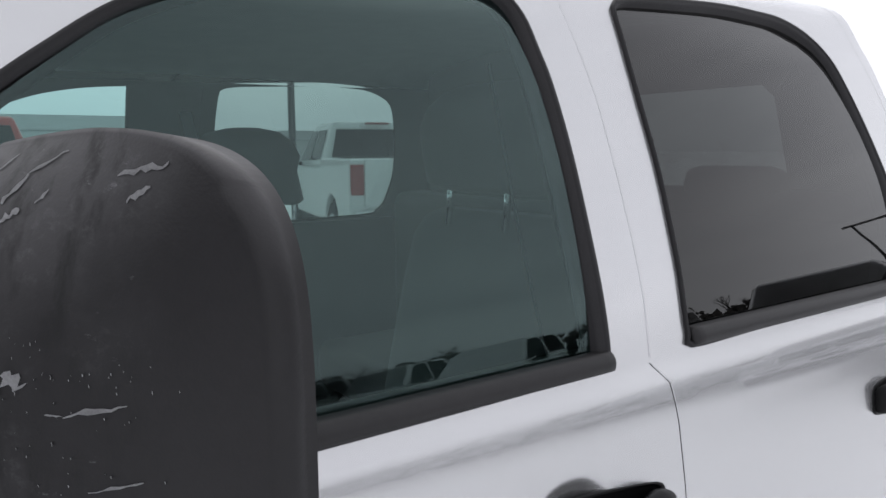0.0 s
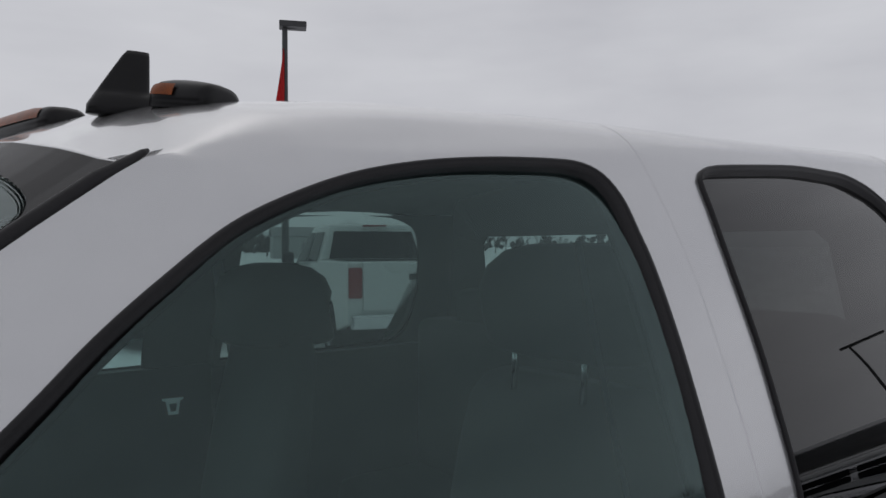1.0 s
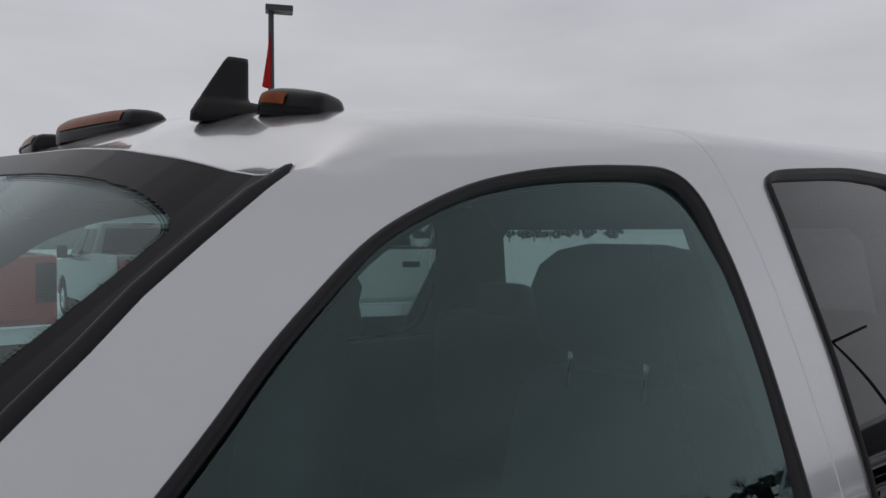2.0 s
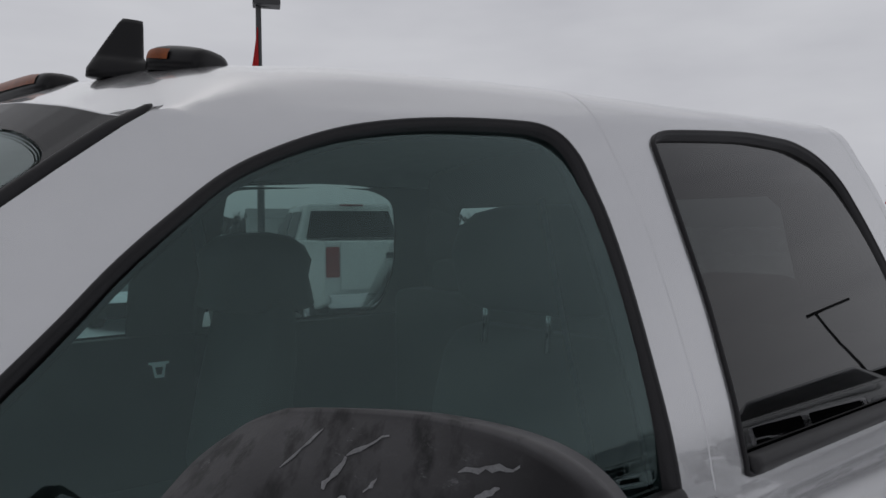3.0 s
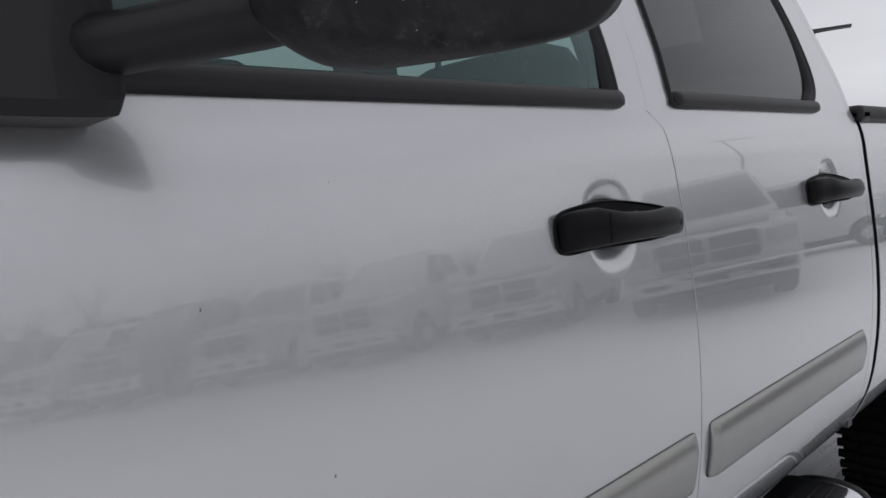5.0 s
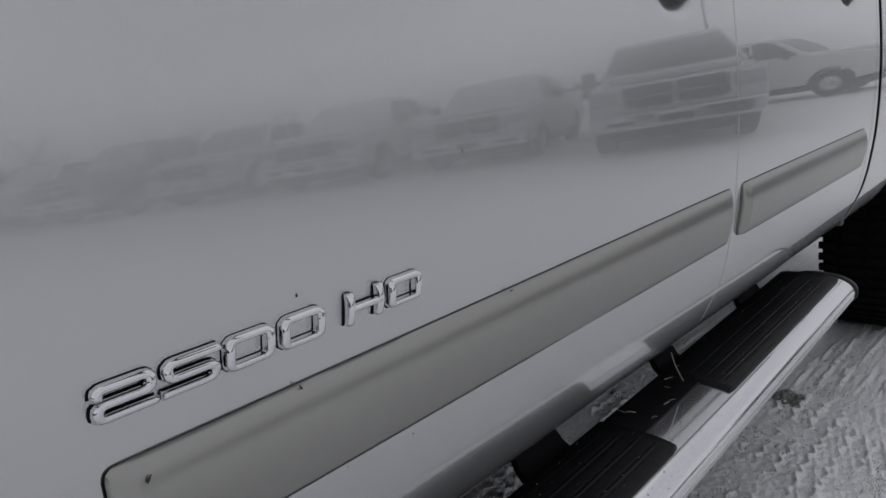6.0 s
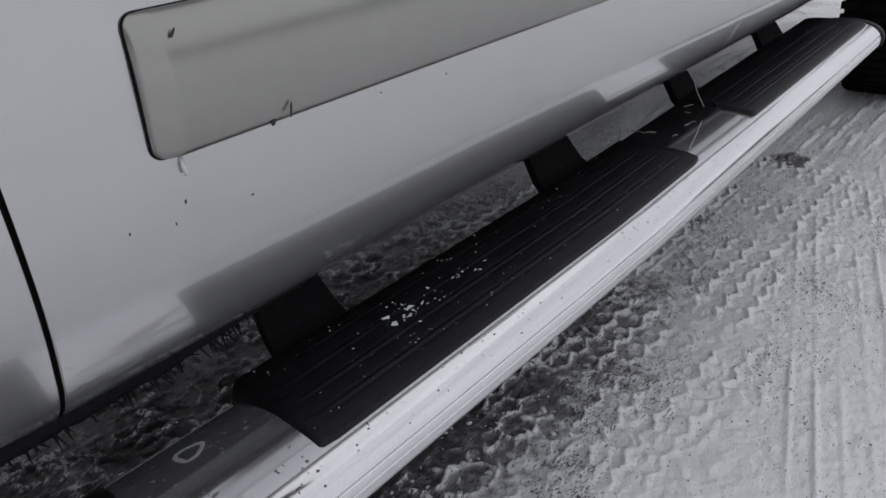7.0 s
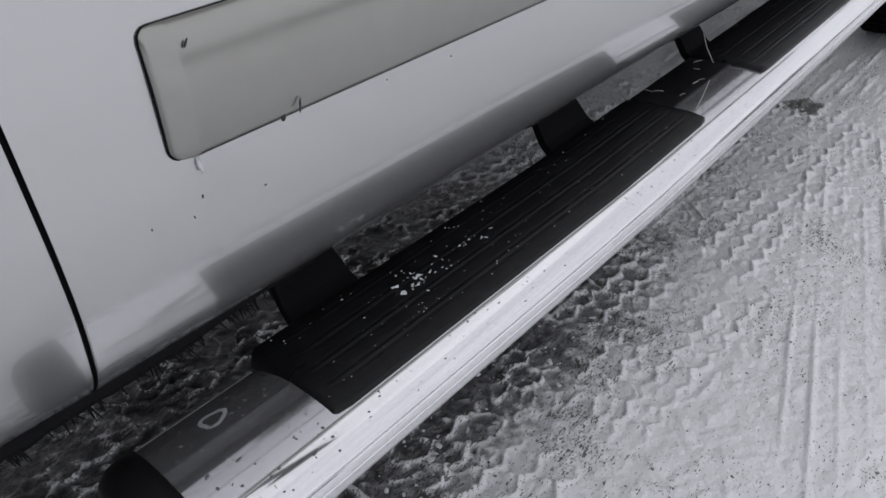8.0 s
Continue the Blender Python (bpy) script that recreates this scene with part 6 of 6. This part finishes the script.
        box(bm, sx * 1.0 - .06, sx * 1.0 + .06, 3.94, 4.0, 1.30, 1.36, .01)
        part("mirror", bm, HANDLE_BLACK, car)
    bm = bmesh.new()
    box(bm, -.95, .95, -.10, .06, .54, .74, .03)
    part("rear_bumper", bm, CHROME, car)
    bm = bmesh.new()
    box(bm, -.17, .17, -.115, -.10, .57, .69, .003)
    part("plate", bm, BANNER_WHITE, car)
    bm = bmesh.new()
    box(bm, -.97, .97, 5.72, 5.92, .46, .74, .05)
    part("front_bumper", bm, CHROME, car)
    bm = bmesh.new()
    box(bm, -.60, .60, 5.74, 5.86, .80, 1.18, .04)
    gr = part("grille", bm, CHROME, car)
    for gx_ in (-.29, .29):
        for gz in (.895, 1.075):
            bm = bmesh.new()
            box(bm, gx_ - .255, gx_ + .255, 5.85, 5.868, gz - .078, gz + .078, .02)
            part("grille_opening", bm, DARK, gr)
    bm = bmesh.new()
    box(bm, -.74, .74, 4.20, 5.66, 1.20, 1.345, .07, 3)
    part("bonnet", bm, paint, car, "", True)
    for sx, half, z0, z1 in ((0, .19, .53, .65), (-.62, .15, .55, .62), (.62, .15, .55, .62)):
        bm = bmesh.new()
        box(bm, sx - half, sx + half, 5.915, 5.93, z0, z1, .01)
        part("bumper_opening", bm, DARK, car)
    bm = bmesh.new()
    box(bm, -.20, .20, 2.15, 2.22, 1.985, 2.02, .008)
    part("brake_lamp", bm, TAIL_RED, car)
    for cy in (1.25, 4.80):
        for sx in (-1, 1):
            bm = bmesh.new()
            prof = [(.56, 0.0), (.80, -.012), (.96, .01), (1.0, .05), (1.0, .20), (.96, .24)]
            loft(bm, [[(sx * (.98 - w), cy + .40 * p * math.cos(t), .40 + .40 * p * math.sin(t)) for p, w in prof] for t in [2 * math.pi * k / 32 for k in range(33)]], False)
            bmesh.ops.recalc_face_normals(bm, faces=bm.faces[:])
            ty = part("tyre", bm, TYRE, car, "", True)
            bm = bmesh.new()
            loft(bm, [[(sx * (.98 - w), cy + .40 * p * math.cos(t) * (1 if p > .3 else 1), .40 + .40 * p * math.sin(t)) for p, w in ((.57, .0), (.50, .05), (.22, .06), (.15, .02), (.001, .02))] for t in [2 * math.pi * k / 24 for k in range(25)]], False)
            for k in range(6):
                t = 2 * math.pi * k / 6
                tube(bm, [(sx * .955, cy + .06 * math.cos(t), .40 + .06 * math.sin(t)), (sx * .965, cy + .21 * math.cos(t), .40 + .21 * math.sin(t))], [.04, .03], 6)
            bmesh.ops.recalc_face_normals(bm, faces=bm.faces[:])
            part("rim", bm, STEEL, ty)
            bm = bmesh.new()
            loft(bm, [[(sx * .90, cy + .49 * math.cos(t), .40 + .49 * math.sin(t)), (sx * .55, cy + .49 * math.cos(t), .40 + .49 * math.sin(t))] for t in np.linspace(-.2, math.pi + .2, 14)], False)
            part("wheel_well", bm, DARK, car)
    car.matrix_world = m
    return car


def at(x, y, turn=0, size=1.0):
    return Matrix.Translation((x, y, 0)) @ Matrix.Rotation(radians(turn), 4, "Z") @ Matrix.Scale(size, 4)


BEHIND, FACING = "pickups parked beyond the silver truck", "pickups parked facing the silver truck"
white_truck = parked_pickup(WHITE_PAINT, "white crew cab pickup parked with its tailgate shut", at(5.36, 8.6, -15, 1.09), BEHIND)
parked_pickup(RED_PAINT, "red pickup with dark tail lamps and a chrome rear bumper", at(-.43, 8.9, 0, 1.08), BEHIND, lamp=SMOKE)
parked_pickup(GREY_PAINT, "grey pickup parked past the red one", at(3.10, 12.4, 0), BEHIND)
copy_thing(white_truck, at(13.6, 3.55, -90))
parked_pickup(RED_PAINT, "red pickup parked at the far end of the row", at(19.5, 5.9, -90), BEHIND)


def nose_at(x, y, turn, size):
    """A place for a pickup whose front bumper's middle stands at (x, y)."""
    a, n_ = radians(turn), 5.92 * size
    return at(x + math.sin(a) * n_, y - math.cos(a) * n_, turn, size)


pale_truck = parked_pickup(SILVER_GREY, "silver grey pickup with a chrome grille, facing the silver truck", nose_at(6.35, -3.10, 64, .96), FACING, screen_mat=FROST)
parked_pickup(WHITE_PAINT, "white pickup standing broadside across the lane", at(14.9, -8.0, 0, .9), FACING, screen_mat=FROST)
copy_thing(pale_truck, nose_at(6.2, -6.15, 66, .93))
facing_white = parked_pickup(WHITE_PAINT, "white pickup with a snowed windscreen, parked facing out", nose_at(5.4, -8.75, 66, .93), FACING, screen_mat=FROST)
copy_thing(pale_truck, nose_at(4.45, -11.2, 66, .93))
parked_pickup(GREY_PAINT, "dark grey pickup parked facing out", nose_at(3.3, -13.6, 66, .93), FACING, screen_mat=FROST)
copy_thing(facing_white, nose_at(2.1, -15.9, 66, .93))
parked_pickup(BLUE_PAINT, "dark blue pickup parked facing out", nose_at(.8, -18.2, 66, .93), FACING, screen_mat=FROST)


# light poles with banners
def light_pole(m, high, arm, label, thick=1.0, group="light poles of the lot"):
    pole = thing("light_pole", label, "light pole", group=group)
    bm = bmesh.new()
    tube(bm, [(0, 0, 0), (0, 0, high)], [.10 * thick, .07 * thick], 12)
    box(bm, -.25, .25, -.25, .25, 0, .5, .03)
    part("mast", bm, POLE_METAL, pole)
    bm = bmesh.new()
    tube(bm, [(0, 0, high - .05), (arm * .9, 0, high)], .05, 8)
    part("arm", bm, POLE_METAL, pole)
    bm = bmesh.new()
    x0, x1 = sorted((-arm * .40, arm * 1.55))
    box(bm, x0, x1, -.22 * thick, .22 * thick, high - .04, high - .04 + .15 * thick, .05)
    part("lamp_head", bm, POLE_METAL, pole)
    pole.matrix_world = m
    return pole


def banner(m, h, bands, wide, label):
    """A cloth hung from the top, its foot blown out."""
    flag = thing("banner", label, "banner")
    z = h
    n = 18
    rows = []
    for k in range(n + 1):
        t = k / n
        w = wide * (.12 + .88 * t ** 1.1)
        rows.append([(-w * u, .10 * math.sin(6 * u + 5 * t) * u, h - bands[-1][1] * t + .10 * u * t) for u in np.linspace(0, 1, 9)])
    start = 0
    for name, end, mat in [(b[2], b[1], b[0]) for b in bands]:
        i0, i1 = int(round(n * start / bands[-1][1])), int(round(n * end / bands[-1][1]))
        bm = bmesh.new()
        loft(bm, rows[i0:i1 + 1], False)
        bmesh.ops.solidify(bm, geom=bm.faces[:], thickness=.01)
        part(name, bm, mat, flag, "", True)
        start = end
    if len(bands) > 1:
        for k in range(5):
            bm = bmesh.new()
            zz_ = h - bands[-1][1] * (.40 + .045 * k)
            box(bm, -wide * (.42 + .03 * (k % 2)), -wide * .14, -.02 + .02 * k, .10, zz_ - .035, zz_ + .03)
            part("print_bar", bm, DARK, flag)
    flag.matrix_world = m
    return flag


light_pole(Matrix.Translation((15.72, 36.5, 0)) @ Matrix.Rotation(radians(-24), 4, "Z"), 13.85, .75, "dark steel lot light pole with a flat lamp head", 2.1)
banner(Matrix.Translation((15.60, 36.3, 0)) @ Matrix.Rotation(radians(-24), 4, "Z"), 12.6, [(BANNER_RED, 3.0, "cloth")], .46, "red feather banner tied to the light pole")
light_pole(Matrix.Translation((39.4, 13.04, 0)) @ Matrix.Rotation(radians(-70), 4, "Z"), 7.75, 1.1, "dark steel light pole with one arm and a banner")
banner(Matrix.Translation((39.3, 13.1, 0)) @ Matrix.Rotation(radians(-70), 4, "Z"), 7.0, [(BANNER_RED, 1.3, "red_band"), (BANNER_WHITE, 2.9, "white_band"), (BANNER_RED, 4.3, "foot_band")], 1.15, "red and white banner hanging from the light pole")
light_pole(Matrix.Translation((38, -16, 0)) @ Matrix.Rotation(radians(60), 4, "Z"), 8.5, 1.2, "dark steel lot light pole across the lane")


# bare trees, far off
def bare_tree(bm, x, y, h, rng):
    def limb(p, d, length, r, depth):
        q = p + d * length
        n = 5 if depth < 2 else 3
        tube(bm, [p, (p + q) / 2 + Vector((rng.gauss(0, .05), rng.gauss(0, .05), 0)) * length, q], [r, r * .8, r * .55], n, False)
        if depth < 4:
            for k in range(3 if depth else 5):
                a = rng.uniform(0, 2 * math.pi)
                spread = rng.uniform(.35, .9)
                nd = (d + Vector((math.cos(a) * spread, math.sin(a) * spread, rng.uniform(-.1, .3)))).normalized()
                limb(p + d * length * rng.uniform(.55, 1), nd, length * rng.uniform(.5, .75), r * .5, depth + 1)
    limb(Vector((x, y, 0)), Vector((0, 0, 1)), h * .35, h * .022, 0)


rng = random.Random(11)
tree_group = "bare trees along the lot's edge"
protos = []
for k in range(3):
    bm = bmesh.new()
    bare_tree(bm, 0, 0, 9.0, rng)
    tr = thing("bare_tree", "leafless grey tree at the lot's edge", "tree", group=tree_group)
    part("branches", bm, BARK, tr)
    protos.append(tr)
spots = []
for k in range(34):
    spots.append((rng.uniform(-30, 150), -rng.uniform(70, 120), rng.uniform(.7, 1.25)))
for k in range(26):
    spots.append((rng.uniform(-20, 190), rng.uniform(110, 190), rng.uniform(.6, 1.1)))
for k, (x, y, s) in enumerate(spots):
    m = Matrix.Translation((x, y, 0)) @ Matrix.Rotation(rng.uniform(0, 6.28), 4, "Z") @ Matrix.Scale(s, 4)
    if k < 3:
        protos[k].matrix_world = m
    else:
        ob = copy_thing(protos[k % 3], Matrix())
        ob.matrix_world = m
# thick far woods
def far_woods(name, spans, seed):
    rng2 = random.Random(seed)
    bm = bmesh.new()
    for x0, x1, y0, y1, n in spans:
        for k in range(n):
            x, y, h = rng2.uniform(x0, x1), rng2.uniform(y0, y1), rng2.uniform(2.5, 7.5)
            for c in range(9):
                r = rng2.uniform(.6, 1.5)
                made = bmesh.ops.create_icosphere(bm, subdivisions=1, radius=r, matrix=Matrix.Translation((x + rng2.gauss(0, 1.6), y + rng2.gauss(0, 1.6), h * rng2.uniform(.15, .95))))
                for v in made["verts"]:
                    v.co += Vector((rng2.gauss(0, .25), rng2.gauss(0, .25), rng2.gauss(0, .25)))
    tagged(part(name, bm, BARK), "dark leafless woods along the horizon", "woods", kind="stuff")


far_woods("far_woods", ((-80, 260, -170, -120, 150), (-60, 260, 190, 260, 110)), 5)


# low sheds and trailers at the far edge of the lot
def shed(x, y, w, d, h, turn, label):
    s = thing("shed", label, "shed", group="sheds beyond the lot")
    bm = bmesh.new()
    box(bm, -w / 2, w / 2, -d / 2, d / 2, 0, h, .05)
    part("wall", bm, SHED, s)
    bm = bmesh.new()
    prism(bm, [(-d / 2 - .4, h), (0, h + d * .16), (d / 2 + .4, h), (0, h + d * .16 - .25)], -w / 2 - .3, w / 2 + .3, bevel=0)
    part("roof", bm, SHED_ROOF, s)
    bm = bmesh.new()
    box(bm, -w * .22, w * .02, -d / 2 - .06, -d / 2, 0, h * .72, .02)
    part("door", bm, SHED_ROOF, s)
    for k in range(3):
        bm = bmesh.new()
        box(bm, w * (.10 + .12 * k), w * (.17 + .12 * k), -d / 2 - .06, -d / 2, h * .40, h * .72, .02)
        part("window", bm, CAR_GLASS, s)
    s.matrix_world = Matrix.Translation((x, y, 0)) @ Matrix.Rotation(radians(turn), 4, "Z")


shed(18, 95, 22, 12, 4.2, -8, "long pale metal shed with a grey roof")
shed(55, 110, 16, 10, 3.6, -20, "low pale shed with three windows")
for x, y in ((110, 38), (132, 47), (8, 120)):
    up = thing("utility_pole", "weathered wooden utility pole with a crossarm", "utility pole", group="utility poles")
    bm = bmesh.new()
    tube(bm, [(0, 0, 0), (0, 0, 9)], [.16, .11], 8)
    part("mast", bm, WOOD, up)
    bm = bmesh.new()
    box(bm, -1.2, 1.2, -.06, .06, 8.2, 8.36, .01)
    box(bm, -.9, .9, -.06, .06, 7.5, 7.64, .01)
    part("crossarm", bm, WOOD, up)
    up.matrix_world = Matrix.Translation((x, y, 0)) @ Matrix.Rotation(radians(-60), 4, "Z")
